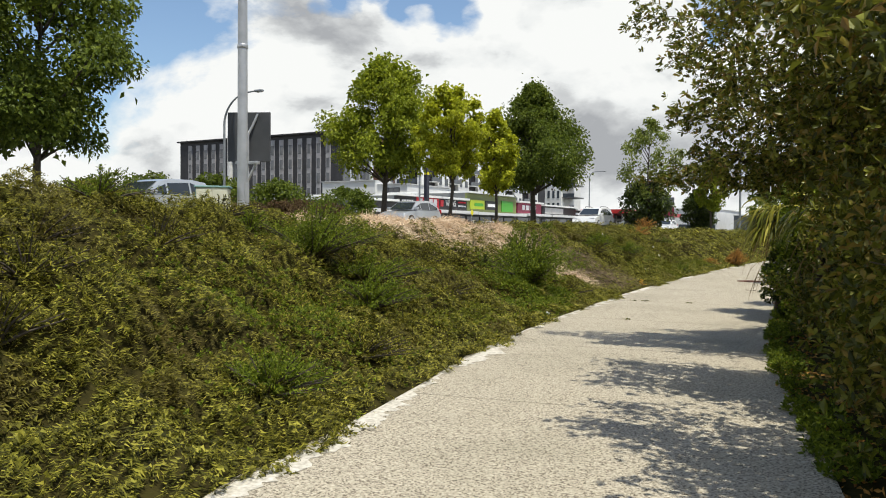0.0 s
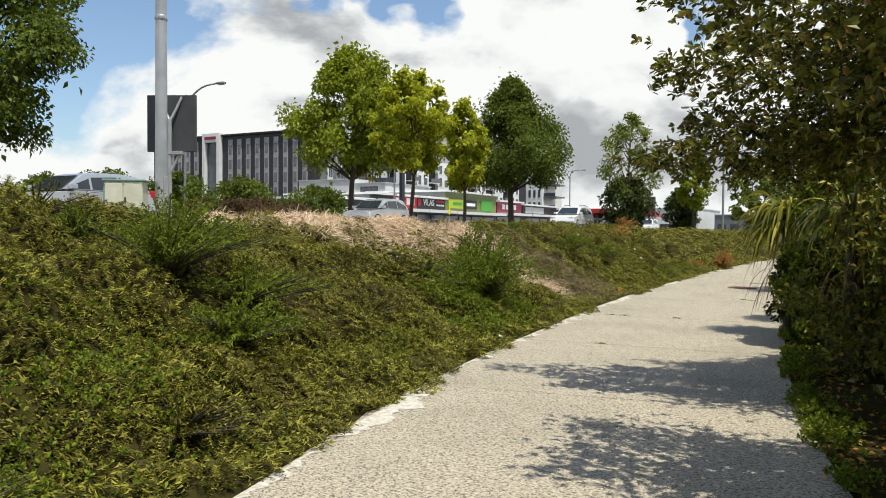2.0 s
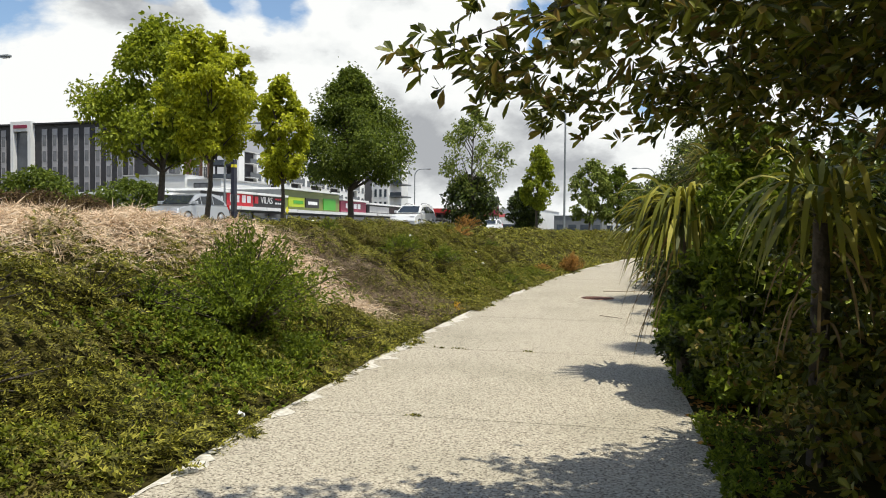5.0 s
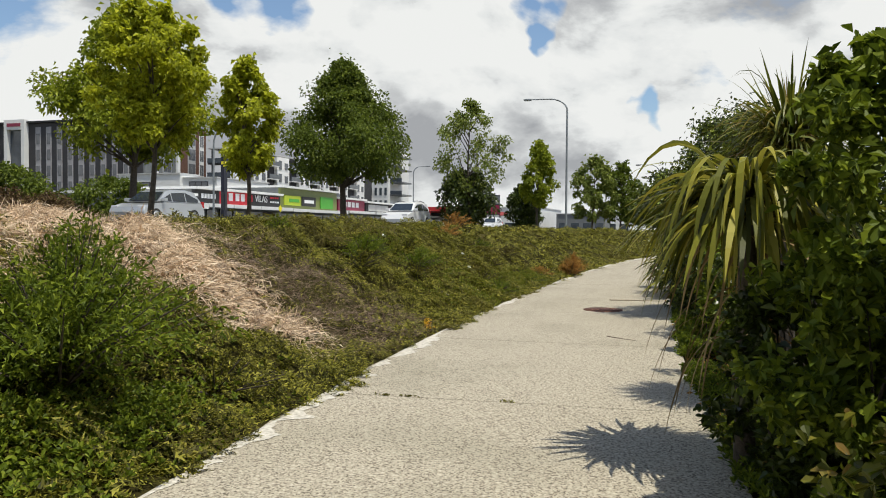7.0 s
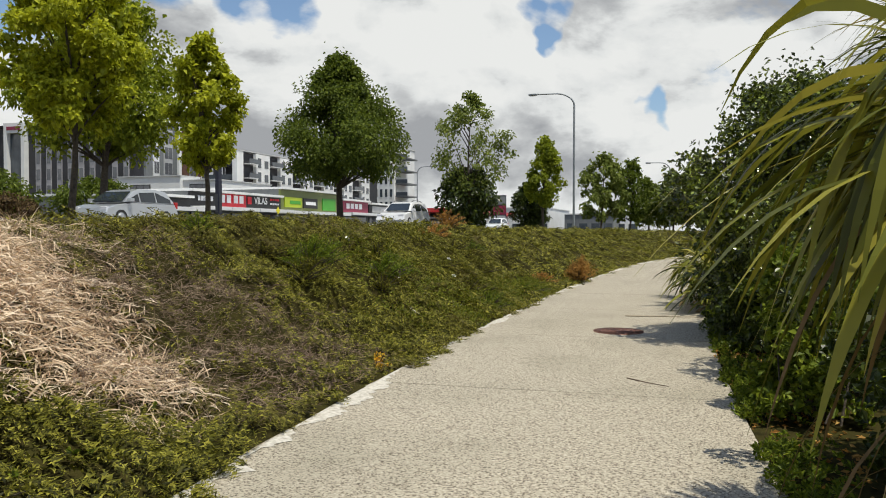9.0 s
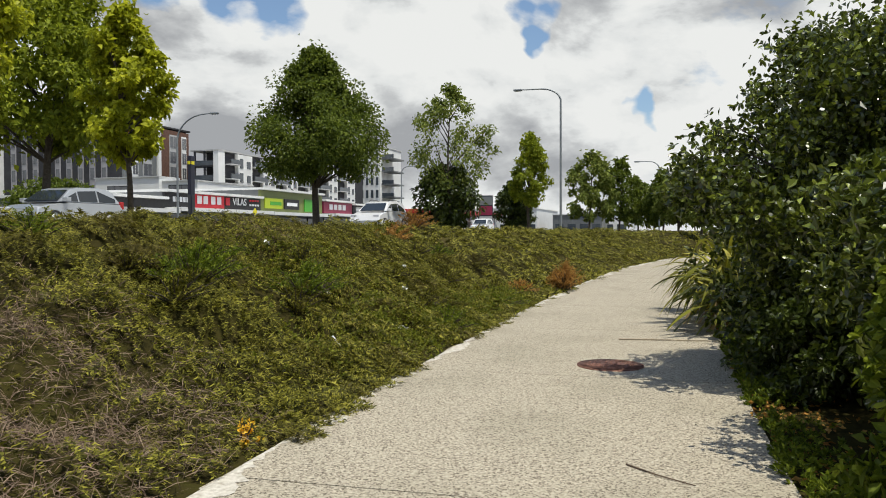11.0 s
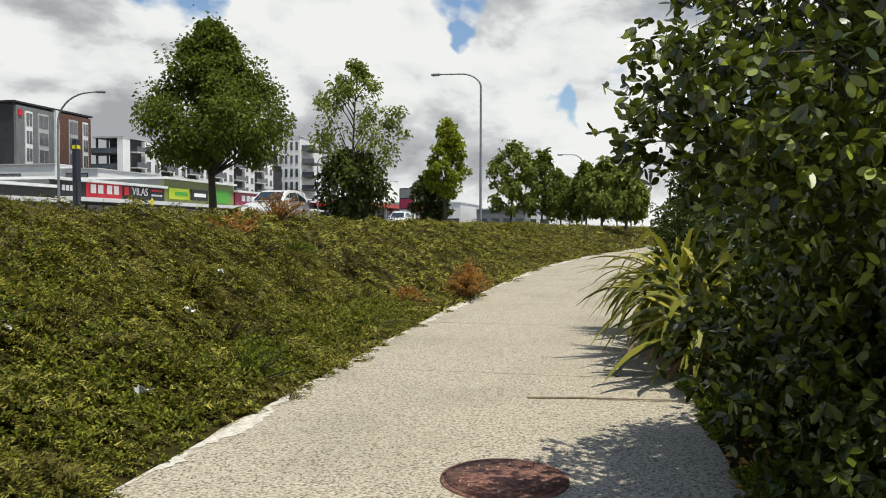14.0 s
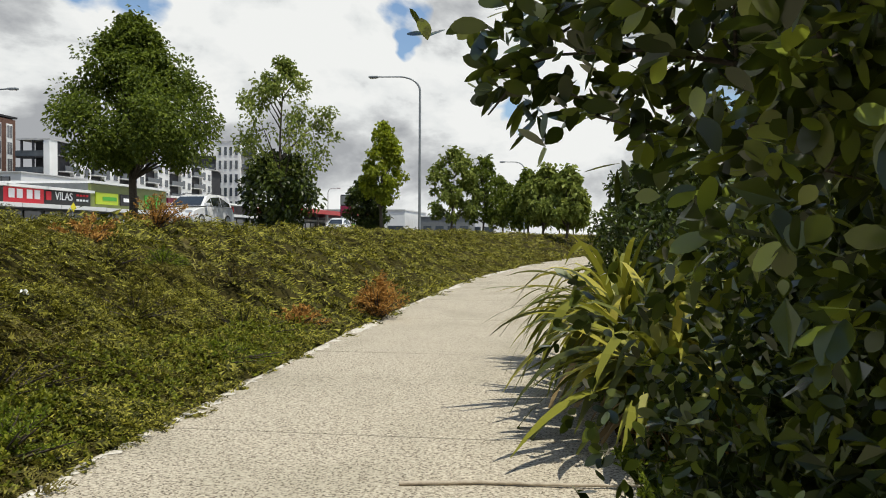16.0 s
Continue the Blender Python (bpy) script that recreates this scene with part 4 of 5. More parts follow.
s = shop(143, 162, 6.6, M["black_trim"], "dark shop with a long white sign", 4.1)
part("sign", boxes((-59.63, -59.5, 144, 154, 4.8, 6.0)), M["pale_panel"], s, "long pale sign")
s = shop(162, 230, 6.2, M["cladding_dark"], "long dark retail building with a white awning", 4.0)


def totem(place, w, h, body, label, panels, turn=0.0):
    t = thing("sign_totem", place, label, "sign", turn=turn)
    part("body", boxes((-min(0.25, w * 0.3), min(0.25, w * 0.3), -w / 2, w / 2, 0, h), bevel=0.03), body, t)
    for z0, z1, m in panels:
        part("panel", boxes((min(0.25, w * 0.3), min(0.25, w * 0.3) + 0.04, -w / 2 + 0.1, w / 2 - 0.1, z0, z1)), m, t)
        part("panel", boxes((-0.14, 0.14, -w / 2 - 0.04, -w / 2, z0, z1)), m, t)
    return t


totem((-46.5, 76.6, 1.6), 0.62, 7.0, M["navy_sign"], "tall narrow dark navy sign totem", [(6.2, 6.5, M["yellow_sign"]), (1.6, 3.4, M["board_back"])])
totem((-36.2, 148, 0.95), 2.5, 6.9, M["navy_sign"], "tall dark roadside price sign", [(5.2, 6.7, M["cladding_grey"]), (3.4, 5.0, M["maroon_sign"]), (2.2, 3.2, M["pale_panel"]), (0.9, 2.0, M["green_sign"])], turn=-76)
y = thing("warning_sign", (-45.5, 86, 1.7), "yellow diamond warning sign on a thin post", "road sign")
child("post", tubes_mesh("post", [([(0, 0, 0), (0, 0, 2.2)], (0.04, 0.04))], 8), M["galvanised"], y)
bm = boxes((-0.015, 0.015, -0.3, 0.3, -0.3, 0.3))
bmesh.ops.transform(bm, matrix=Matrix.Translation((0.06, 0, 1.9)) @ Matrix.Rotation(radians(45), 4, "X"), verts=bm.verts)
part("panel", bm, M["yellow_sign"], y)
# far retail sheds along the road
for x, yy, w, d, h, m, lab in ((-70, 300, 30, 50, 9, "white_wall", "white retail shed far along the road"),
                               (-40, 300, 18, 20, 6.5, "cladding_grey", "grey retail building far along the road"), (-34, 330, 20, 40, 8, "white_wall", "pale building at the far end of the road")):
    t = thing("retail_building", (x, yy, 0.9), lab, "building", group="far retail buildings")
    part("wall", boxes((-w / 2, w / 2, 0, d, 0, h)), M[m], t)
    part("roof", boxes((-w / 2 - 0.3, w / 2 + 0.3, -0.3, d + 0.3, h, h + 0.4)), M["white_wall"], t)
    for k in range(4):
        part("window", boxes((-w / 2 + 1 + k * w / 4, -w / 2 + w / 4 + k * w / 4 - 0.5, -0.06, 0, 0.6, 3.2)), M["window_glass"], t)


t = thing("station_canopy", (-54, 186, 0.95), "filling station canopy with a red edge", "canopy")
part("roof", boxes((-5, 5, -22, 30, 4.3, 5.2)), M["red_paint"], t)
for px_, py_ in ((-3.5, -19), (3.5, -19), (-3.5, -2), (3.5, -2), (-3.5, 14), (3.5, 14), (-3.5, 28), (3.5, 28)):
    part("column", boxes((px_ - 0.25, px_ + 0.25, py_ - 0.25, py_ + 0.25, 0, 4.3)), M["white_wall"], t)
part("kiosk", boxes((-6, -1, 32, 44, 0, 3.6)), M["white_wall"], t)


# ---- cars ----
def car(place, turn, paint, label, long=4.1, wide=1.72, high=1.48, suv=False, name="car"):
    t = thing(name, place, label, "car", group="cars on the road", turn=turn)
    L, W, H = long / 2, wide / 2, high
    belt = H * 0.62
    # body and cabin from side profiles (x forward), swept across the width with tumblehome
    low = [(-L, 0.30), (-L * 0.99, 0.62), (-L * 0.93, belt), (L * 0.30, belt), (L * 0.72, belt * 0.90), (L * 0.95, belt * 0.76), (L, 0.48), (L * 0.98, 0.24), (-L * 0.96, 0.22)]
    cab = [(-L * 0.93, belt), (-L * (0.86 if suv else 0.74), H * 0.95), (-L * 0.45, H), (L * 0.02, H * 0.985), (L * 0.20, H * 0.93), (L * 0.52, belt)]

    def sweep(profile, w0, w1, z0, z1):
        bm = bmesh.new()
        rows = []
        for sgn in (-1, -0.94, 0.94, 1):
            row = []
            for x, z in profile:
                k = np.clip((z - z0) / max(0.01, z1 - z0), 0, 1)
                w = w0 + (w1 - w0) * k
                inset = 0.0 if abs(sgn) < 1 else 0.05
                row.append(bm.verts.new((x * (1 - inset * 0.25), sgn * w, z - (inset * 0.5 if z > (z0 + z1) / 2 else -inset * 0.3))))
            rows.append(row)
        n = len(profile)
        for a, b in zip(rows[:-1], rows[1:]):
            for i in range(n):
                bm.faces.new((a[i], a[(i + 1) % n], b[(i + 1) % n], b[i]))
        bm.faces.new(rows[0][::-1])
        bm.faces.new(rows[-1])
        return bm

    part("body", sweep(low, W, W * 0.96, 0.22, belt), paint, t, smooth=False)
    part("cabin", sweep(cab, W * 0.93, W * 0.74, belt, H), paint, t)
    gl = [(-L * 0.86, belt + 0.03), (-L * 0.70, H * 0.91), (-L * 0.42, H * 0.94), (L * 0.02, H * 0.93), (L * 0.44, belt + 0.03)]
    for sgn in (-1, 1):
        for x0, x1 in ((-0.80, -0.40), (-0.36, 0.06), (0.10, 0.36)):
            top = lambda q: np.interp(q, [-0.86, -0.70, -0.42, 0.02, 0.46], [belt + 0.05, H * 0.89, H * 0.925, H * 0.91, belt + 0.05])
            bm = bmesh.new()
            pts = [(x0 * L, belt + 0.04), (x1 * L, belt + 0.04), (x1 * L, top(x1)), (x0 * L, top(x0))]
            vs = [[bm.verts.new((x, sgn * (W * (0.93 - 0.19 * (z - belt) / (H - belt)) + o), z)) for x, z in pts] for o in (0.004, 0.016)]
            for i in range(4):
                bm.faces.new((vs[0][i], vs[0][(i + 1) % 4], vs[1][(i + 1) % 4], vs[1][i]))
            bm.faces.new(vs[1])
            bm.faces.new(vs[0][::-1])
            part("side_window", bm, M["car_glass"], t)
        part("mirror", boxes((L * 0.36, L * 0.46, sgn * W * 0.95, sgn * (W + 0.16), belt + 0.02, belt + 0.16), bevel=0.02), paint, t)
        part("headlight", boxes((L * 0.84, L * 0.965, sgn * W * 0.55, sgn * W * 0.93, belt * 0.66, belt * 0.8), bevel=0.02), M["clear_lens"], t)
        part("tail_light", boxes((-L * 1.0, -L * 0.9, sgn * W * 0.66, sgn * W * 0.965, belt * 0.8, belt * 1.1), bevel=0.02), M["tail_lens"], t)
        part("sill", boxes((-L * 0.55, L * 0.5, sgn * W * 0.9, sgn * W * 1.01, 0.2, 0.3), bevel=0.01), M["black_trim"], t)
        for wx in (-L * 0.62, L * 0.62):
            w = child("wheel", tubes_mesh("wheel", [([(wx, sgn * (W - 0.18), 0.32), (wx, sgn * (W - 0.17), 0.32), (wx, sgn * (W + 0.01), 0.32), (wx, sgn * (W + 0.02), 0.32)], (0.2, 0.32, 0.32, 0.24))], 18), M["tyre"], t)
            child("rim", tubes_mesh("rim", [([(wx, sgn * (W + 0.0), 0.32), (wx, sgn * (W + 0.025), 0.32), (wx, sgn * (W + 0.03), 0.32)], (0.2, 0.2, 0.02))], 14), M["galvanised"], w)
    for (xa, za), (xb, zb) in (((L * 0.22, H * 0.91), (L * 0.50, belt + 0.05)), ((-L * (0.86 if suv else 0.75), H * 0.91), (-L * 0.915, belt + 0.05))):
        bm = bmesh.new()
        o = 0.012 if xa > 0 else -0.012
        vs = [bm.verts.new(p) for p in ((xa + o, -W * 0.68, za), (xa + o, W * 0.68, za), (xb + o, W * 0.82, zb), (xb + o, -W * 0.82, zb))]
        r = bmesh.ops.extrude_face_region(bm, geom=[bm.faces.new(vs)])
        bmesh.ops.translate(bm, verts=[v for v in r["geom"] if isinstance(v, bmesh.types.BMVert)], vec=(o * 2, 0, 0.012))
        part("windscreen" if xa > 0 else "rear_window", bm, M["car_glass"], t)
    if suv:
        for sgn in (-1, 1):
            child("roof_rail", tubes_mesh("roof_rail", [([(-L * 0.7, sgn * W * 0.66, H), (-L * 0.4, sgn * W * 0.66, H + 0.06), (0, sgn * W * 0.66, H + 0.05), (L * 0.1, sgn * W * 0.66, H - 0.02)], (0.02, 0.02, 0.02, 0.02))], 6), M["black_trim"], t)
    return t


car((-23.5, 37.0, ROAD_Z + 0.02), -90, M["silver_paint"], "silver hatchback on the near carriageway")
car((-24.0, 98.0, 1.2), -90, M["white_paint"], "white van-like car farther along the road", 4.4, 1.75, 1.7, True)
car((-21.6, 17.8, ROAD_Z + 0.02), -90, M["silver_paint"], "pale silver car on the near carriageway", 4.3, 1.74, 1.5)
car((-19.2, 56.0, ROAD_Z + 0.02), -90, M["white_paint"], "white estate car on the near carriageway", 4.6, 1.78, 1.62, True)
for i, (x, yy, m) in enumerate([(-52, 92, "dark_paint"), (-52, 96.5, "dark_paint"), (-52, 103, "silver_paint"), (-52, 113, "dark_paint"), (-52, 128, "white_paint"), (-52, 150, "dark_paint"), (-52, 158, "silver_paint")]):
    car((x, yy,  float(road_z(np.array(0.0), np.array(float(yy)))) + 0.1), 180, M[m], "parked car in front of the shops", name="parked_car")

# ---- bank planting ----
def straw_zone(x, y):
    """Share (0 to 1) of dry cut grass on the bank: a heap on the crest and a tongue down the slope."""
    s = left_edge(y) - x
    heap = np.clip(1.6 - np.hypot((s - 5.0) / 2.7, (y - 15.2) / 4.2) * 1.25, 0, 1)
    tongue = np.clip(1.5 - np.hypot((s - 2.7) / 2.0, (y - 16.8) / 1.25) * 1.2, 0, 1)
    w = 0.5 + 0.5 * np.sin(x * 2.1 + y * 1.1) * np.sin(y * 2.7 - x)
    return np.clip(np.maximum(heap, tongue) * 1.35 - 0.25 * w, 0, 1)


def dead_zone(x, y):
    """Grey-brown dead scrub round the straw and in streaks."""
    s = left_edge(y) - x
    a = np.clip(1.5 - np.hypot((s - 1.6) / 1.9, (y - 18.5) / 1.9) * 1.2, 0, 1)
    b = np.clip(0.8 - np.hypot((s - 3.2) / 1.0, (y - 25.0) / 1.2), 0, 1)
    return np.clip(a + b, 0, 1)


def scatter(n, y0, y1, s0, s1, r):
    y = r.uniform(y0, y1, n)
    s = r.uniform(s0, s1, n)
    x = left_edge(y) - s
    return x, y, s


def ground_cover(name, shoots, y0, y1, s0, s1, leaf, seed, mat, label, k=14):
    """A mat of trailing shoots, each a flat spray of small leaves, lying over one another down the slope."""
    r = np.random.default_rng(seed)
    x, y, s = scatter(shoots, y0, y1, s0, s1, r)
    keep = (r.uniform(0, 1, len(x)) > straw_zone(x, y)) & (r.uniform(0, 1, len(x)) > dead_zone(x, y) * 0.85)
    # ragged edge over the path
    keep &= s > 0.08 + 0.15 * np.sin(y * 1.9 + 0.5) * np.sin(y * 0.83 + 1) + 0.10 * np.sin(y * 4.3) * np.sin(y * 2.9 + 1) + 0.06 * np.sin(y * 13.7 + 2) + 0.03 * np.sin(y * 31.0) - 0.05
    # thin and bald spots
    keep &= r.uniform(0, 1, len(x)) < 0.86 + 0.35 * np.sin(x * 2.3 + 1.1 * np.sin(y * 1.3)) * np.sin(y * 1.9 + x)
    x, y, s = x[keep], y[keep], s[keep]
    m = len(x)
    tall = np.clip(np.sin(x * 3.7 + 1.3 * np.sin(y * 2.9)) * np.sin(y * 3.3 - x * 1.1) * 1.5, 0, 1)
    z = np.maximum(height(x, y), 0.0) + np.clip(s * 0.3, 0.008, 0.02) + (0.06 + 0.14 * tall) * r.uniform(0, 1, m) ** 0.8 * np.clip(0.55 + s * 3, 0.15, 1)
    flow = np.sin(x * 0.8 + y * 0.5) * 0.8 + 0.6 * np.sin(y * 2.1 - x * 1.3)
    shoot = unit(np.stack([np.cos(flow) + r.normal(size=m) * 0.28, 1.0 * np.sin(flow) + r.normal(size=m) * 0.28, -0.30 + r.normal(size=m) * 0.22], -1))
    shoot[:, 2] += np.where(r.uniform(0, 1, m) < 0.12, 0.55, 0.0)
    side = unit(np.cross(shoot, np.array([0, 0, 1.0]) + r.normal(size=(m, 3)) * 0.4))
    ob = child(name, spray_mesh(name, np.stack([x, y, z], -1), shoot, side, k, leaf, r), mat, None)
    return tagged(ob, label=label, category="ground cover", kind="stuff")


COVER = "low olive-green ground cover matting the bank"
ground_cover("ground_cover", 34000, 1.0, 11.0, -0.28, 4.4, 0.037, 1, M["cover_leaf"], COVER, 12)
ground_cover("ground_cover", 33000, 11.0, 21.0, -0.28, 4.4, 0.037, 2, M["cover_leaf"], COVER, 12)
ground_cover("ground_cover", 34000, 21.0, 31.0, -0.28, 4.4, 0.037, 7, M["cover_leaf"], COVER, 12)
ground_cover("ground_cover", 15000, 31.0, 62.0, -0.25, 5.0, 0.085, 3, M["cover_leaf"], COVER, 10)
ground_cover("ground_cover", 11000, 2.0, 32.0, 4.4, 9.5, 0.072, 4, M["cover_leaf"], COVER, 10)
ground_cover("ground_cover", 5000, 60.0, 110.0, 0, 9, 0.16, 5, M["cover_leaf"], COVER, 10)
ground_cover("ground_cover", 4000, 32.0, 62.0, 4.8, 9.5, 0.12, 6, M["cover_leaf"], COVER, 10)


def straw():
    r = np.random.default_rng(21)
    x, y, s = scatter(420000, 9.0, 21.0, 0.2, 9.0, r)
    p = straw_zone(x, y)
    keep = r.uniform(0, 1, len(x)) < p
    x, y, p = x[keep][:120000], y[keep][:120000], p[keep][:120000]
    n = len(x)
    z = height(x, y) + 0.01 + 0.16 * p * r.uniform(0, 1, n) * (0.6 + 0.4 * np.sin(x * 3 + y * 2.2))
    way = np.stack([r.normal(size=n) + 0.3, r.normal(size=n), r.normal(size=n) * 0.35 + 0.15], -1)
    ob = child("dry_grass", blade_mesh("dry_grass", np.stack([x, y, z], -1), way, r.uniform(0.09, 0.28, n), r.uniform(0.006, 0.014, n), r.uniform(0.0, 0.5, n), 2, 0.5), M["straw"])
    tagged(ob, label="heap of dry straw-coloured cut grass on the bank", category="dry grass", kind="stuff")
    x, y, s = scatter(120000, 15.0, 28.0, 0.1, 5.0, r)
    p = np.maximum(dead_zone(x, y), 0.5 * straw_zone(x, y))
    keep = r.uniform(0, 1, len(x)) < p * 0.9
    x, y = x[keep][:32000], y[keep][:32000]
    n = len(x)
    z = height(x, y) + 0.12 * r.uniform(0, 1, n)
    way = np.stack([r.normal(size=n), r.normal(size=n), np.abs(r.normal(size=n)) * 0.6], -1)
    ob = child("dead_scrub", blade_mesh("dead_scrub", np.stack([x, y, z], -1), way, r.uniform(0.07, 0.2, n), r.uniform(0.003, 0.007, n), r.uniform(0, 0.4, n), 2, 0.6), M["dead_twig"])
    tagged(ob, label="grey-brown dead scrub on the bank", category="dead scrub", kind="stuff")


straw()


def sprig_bush(x, y, h, r_, n, mat, seed, leaf=0.05, name="shrub", label="", narrow=0.32, lean=0.5):
    """A shrub of many upright feathery shoots from one root."""
    r = np.random.default_rng(seed)
    z = float(height(x, y)) - 0.03
    t = thing(name, (x, y, z), label, "shrub", group="shrubs on the bank")
    shoots = max(10, n // 60)
    a = r.uniform(0, 2 * np.pi, shoots)
    out = r.uniform(0, 1, shoots) ** 0.6
    tip = np.stack([np.cos(a) * out * r_ + 0.12 * r_, np.sin(a) * out * r_, h * (1 - 0.6 * out ** 1.5) * r.uniform(0.75, 1.1, shoots)], -1)
    items = [([(0, 0, 0), tp * np.array([0.45, 0.45, 0.55]), tp], (0.012, 0.008, 0.003)) for tp in tip[: min(40, shoots)]]
    child("stem", tubes_mesh("stem", items, 4), M["bark"], t, kind="stuff")
    who = r.integers(0, shoots, n)
    k = r.uniform(0.2, 1, n) ** 0.8
    tp = tip[who]
    base = tp * np.stack([k * (0.9 * k + 0.1 * 1) , k * (0.9 * k + 0.1), k ** 0.85], -1) + r.normal(size=(n, 3)) * 0.035 * (1.3 - k)[:, None] * (h / 0.8)
    way = unit(tp) * 0.7 + r.normal(size=(n, 3)) * 0.55
    child("foliage", leaf_mesh("foliage", base, way, leaf * r.uniform(0.6, 1.3, n), leaf * narrow, face=base * np.array([0.8, 0.8, 0]) + np.array([0, 0, 0.7]), loose=0.7), mat, t, kind="stuff")


def whorls(tips, out, k, leaf, r):
    """k leaves round each shoot tip, spreading from its direction."""
    m = len(tips)
    o = np.repeat(unit(out + np.array([0, 0, 0.35])), k, 0)
    w = unit(r.normal(size=(m * k, 3)))
    w = w - o * np.sum(w * o, 1, keepdims=True)
    lift = np.tile(np.linspace(0.15, 1.0, k), m)[:, None]
    way = unit(w) * (1.1 - 0.6 * lift) + o * (0.25 + 0.7 * lift)
    return np.repeat(tips, k, 0) - o * (leaf * 0.5 * (1 - lift)), way


def leaf_patch(tips, y, s, ry, rs, leaf, seed, mat, label, k=6):
    """A patch of broader fresh leaves growing through the ground cover."""
    r = np.random.default_rng(seed)
    yy, ss = y + r.normal(size=tips) * ry * 0.55, s + r.normal(size=tips) * rs * 0.55
    ok = ss > 0.02 + 0.1 * np.sin(yy * 5.0)
    yy, ss = yy[ok], ss[ok]
    x = left_edge(yy) - ss
    tip = np.stack([x, yy, height(x, yy) + r.uniform(0.03, 0.17, len(x)) * np.clip(ss * 3, 0.2, 1)], -1)
    base, way = whorls(tip, np.tile([0.25, -0.15, 1.0], (len(x), 1)), k, leaf, r)
    n = len(base)
    ob = child("leaf_patch", leaf_mesh("leaf_patch", base, way, leaf * r.uniform(0.6, 1.3, n), leaf * 0.5, full=True, face=np.tile([0.2, -0.1, 1.0], (n, 1))), mat)
    tagged(ob, label=label, category="ground cover", kind="stuff")


FRESH = "fresh yellow-green broad-leaved growth in the ground cover"
G = "bright green feathery shrub growing out of the ground cover"
sprig_bush(-5.75, 13.2, 1.0, 1.15, 9000, M["fresh_leaf"], 61, 0.06, label=G)
sprig_bush(-6.3, 13.9, 1.1, 0.5, 4000, M["fresh_leaf"], 62, 0.06, label=G)
sprig_bush(-5.2, 7.3, 0.42, 0.75, 4500, M["fresh_leaf"], 63, 0.045, label="leafy green shrub on the bank")
sprig_bush(-6.3, 7.6, 0.75, 1.0, 8000, M["fresh_leaf"], 59, 0.045, label="leafy green shrub on the bank")
sprig_bush(-5.9, 8.2, 0.5, 0.85, 4500, M["fresh_leaf"], 64, 0.045, label="leafy green shrub on the bank")
sprig_bush(-3.9, 4.2, 0.4, 0.5, 4000, M["fresh_leaf"], 65, 0.035, label="low leafy tuft on the bank")
sprig_bush(-7.4, 21.8, 0.6, 0.6, 4000, M["fresh_leaf"], 66, 0.05, label="leafy green tuft near the crest")
sprig_bush(-6.9, 23.2, 0.5, 0.6, 4000, M["fresh_leaf"], 67, 0.05, label="leafy green tuft on the bank")
sprig_bush(-5.35, 33.4, 0.75, 0.5, 5200, M["rust_leaf"], 69, 0.06, name="tuft", label="rusty orange dry tuft at the path's edge")
sprig_bush(-6.1, 31.5, 0.4, 0.45, 1500, M["rust_leaf"], 70, 0.06, name="tuft", label="rusty orange dry tuft on the bank")
sprig_bush(-8.6, 30.5, 0.6, 0.6, 1300, M["rust_leaf"], 71, 0.07, name="tuft", label="rust-brown dry shrub on the crest")
sprig_bush(-9.2, 33.5, 0.6, 0.7, 1500, M["rust_leaf"], 72, 0.07, name="tuft", label="rust-brown dry shrub on the crest")
sprig_bush(-5.45, 19.6, 0.2, 0.16, 260, M["petal"], 73, 0.03, name="flower_tuft", label="tuft of small orange-yellow flowers", narrow=0.8)


for i in range(46):
    yy = 2.0 + i * 0.66 + random.uniform(-0.5, 0.5)
    ss = random.uniform(0.35, 3.6)
    xx = float(left_edge(yy)) - ss
    if float(straw_zone(xx, yy)) < 0.3 and float(dead_zone(xx, yy)) < 0.4:
        sprig_bush(xx, yy, random.uniform(0.22, 0.42), random.uniform(0.35, 0.65), 1500, M["cover_leaf" if i % 4 else "fresh_leaf"], 300 + i, 0.042, name="ground_cover_clump",
                   label="low spreading clump standing out of the ground cover")


for i, (n, yy, ss, ry, rs, lf) in enumerate([(2600, 13.0, 0.9, 1.5, 0.8, 0.045), (1500, 23.6, 0.7, 1.6, 0.7, 0.04), (1100, 26.2, 0.5, 1.4, 0.5, 0.04), (900, 29.3, 0.5, 1.6, 0.5, 0.045), (1200, 5.6, 1.4, 1.6, 1.0, 0.035), (700, 9.2, 0.6, 1.0, 0.5, 0.035), (700, 24.6, 2.3, 1.2, 0.7, 0.04)]):
    leaf_patch(n, yy, ss, ry, rs, lf, 400 + i, M["fresh_leaf" if i in (0, 4) else "young_leaf"], FRESH)

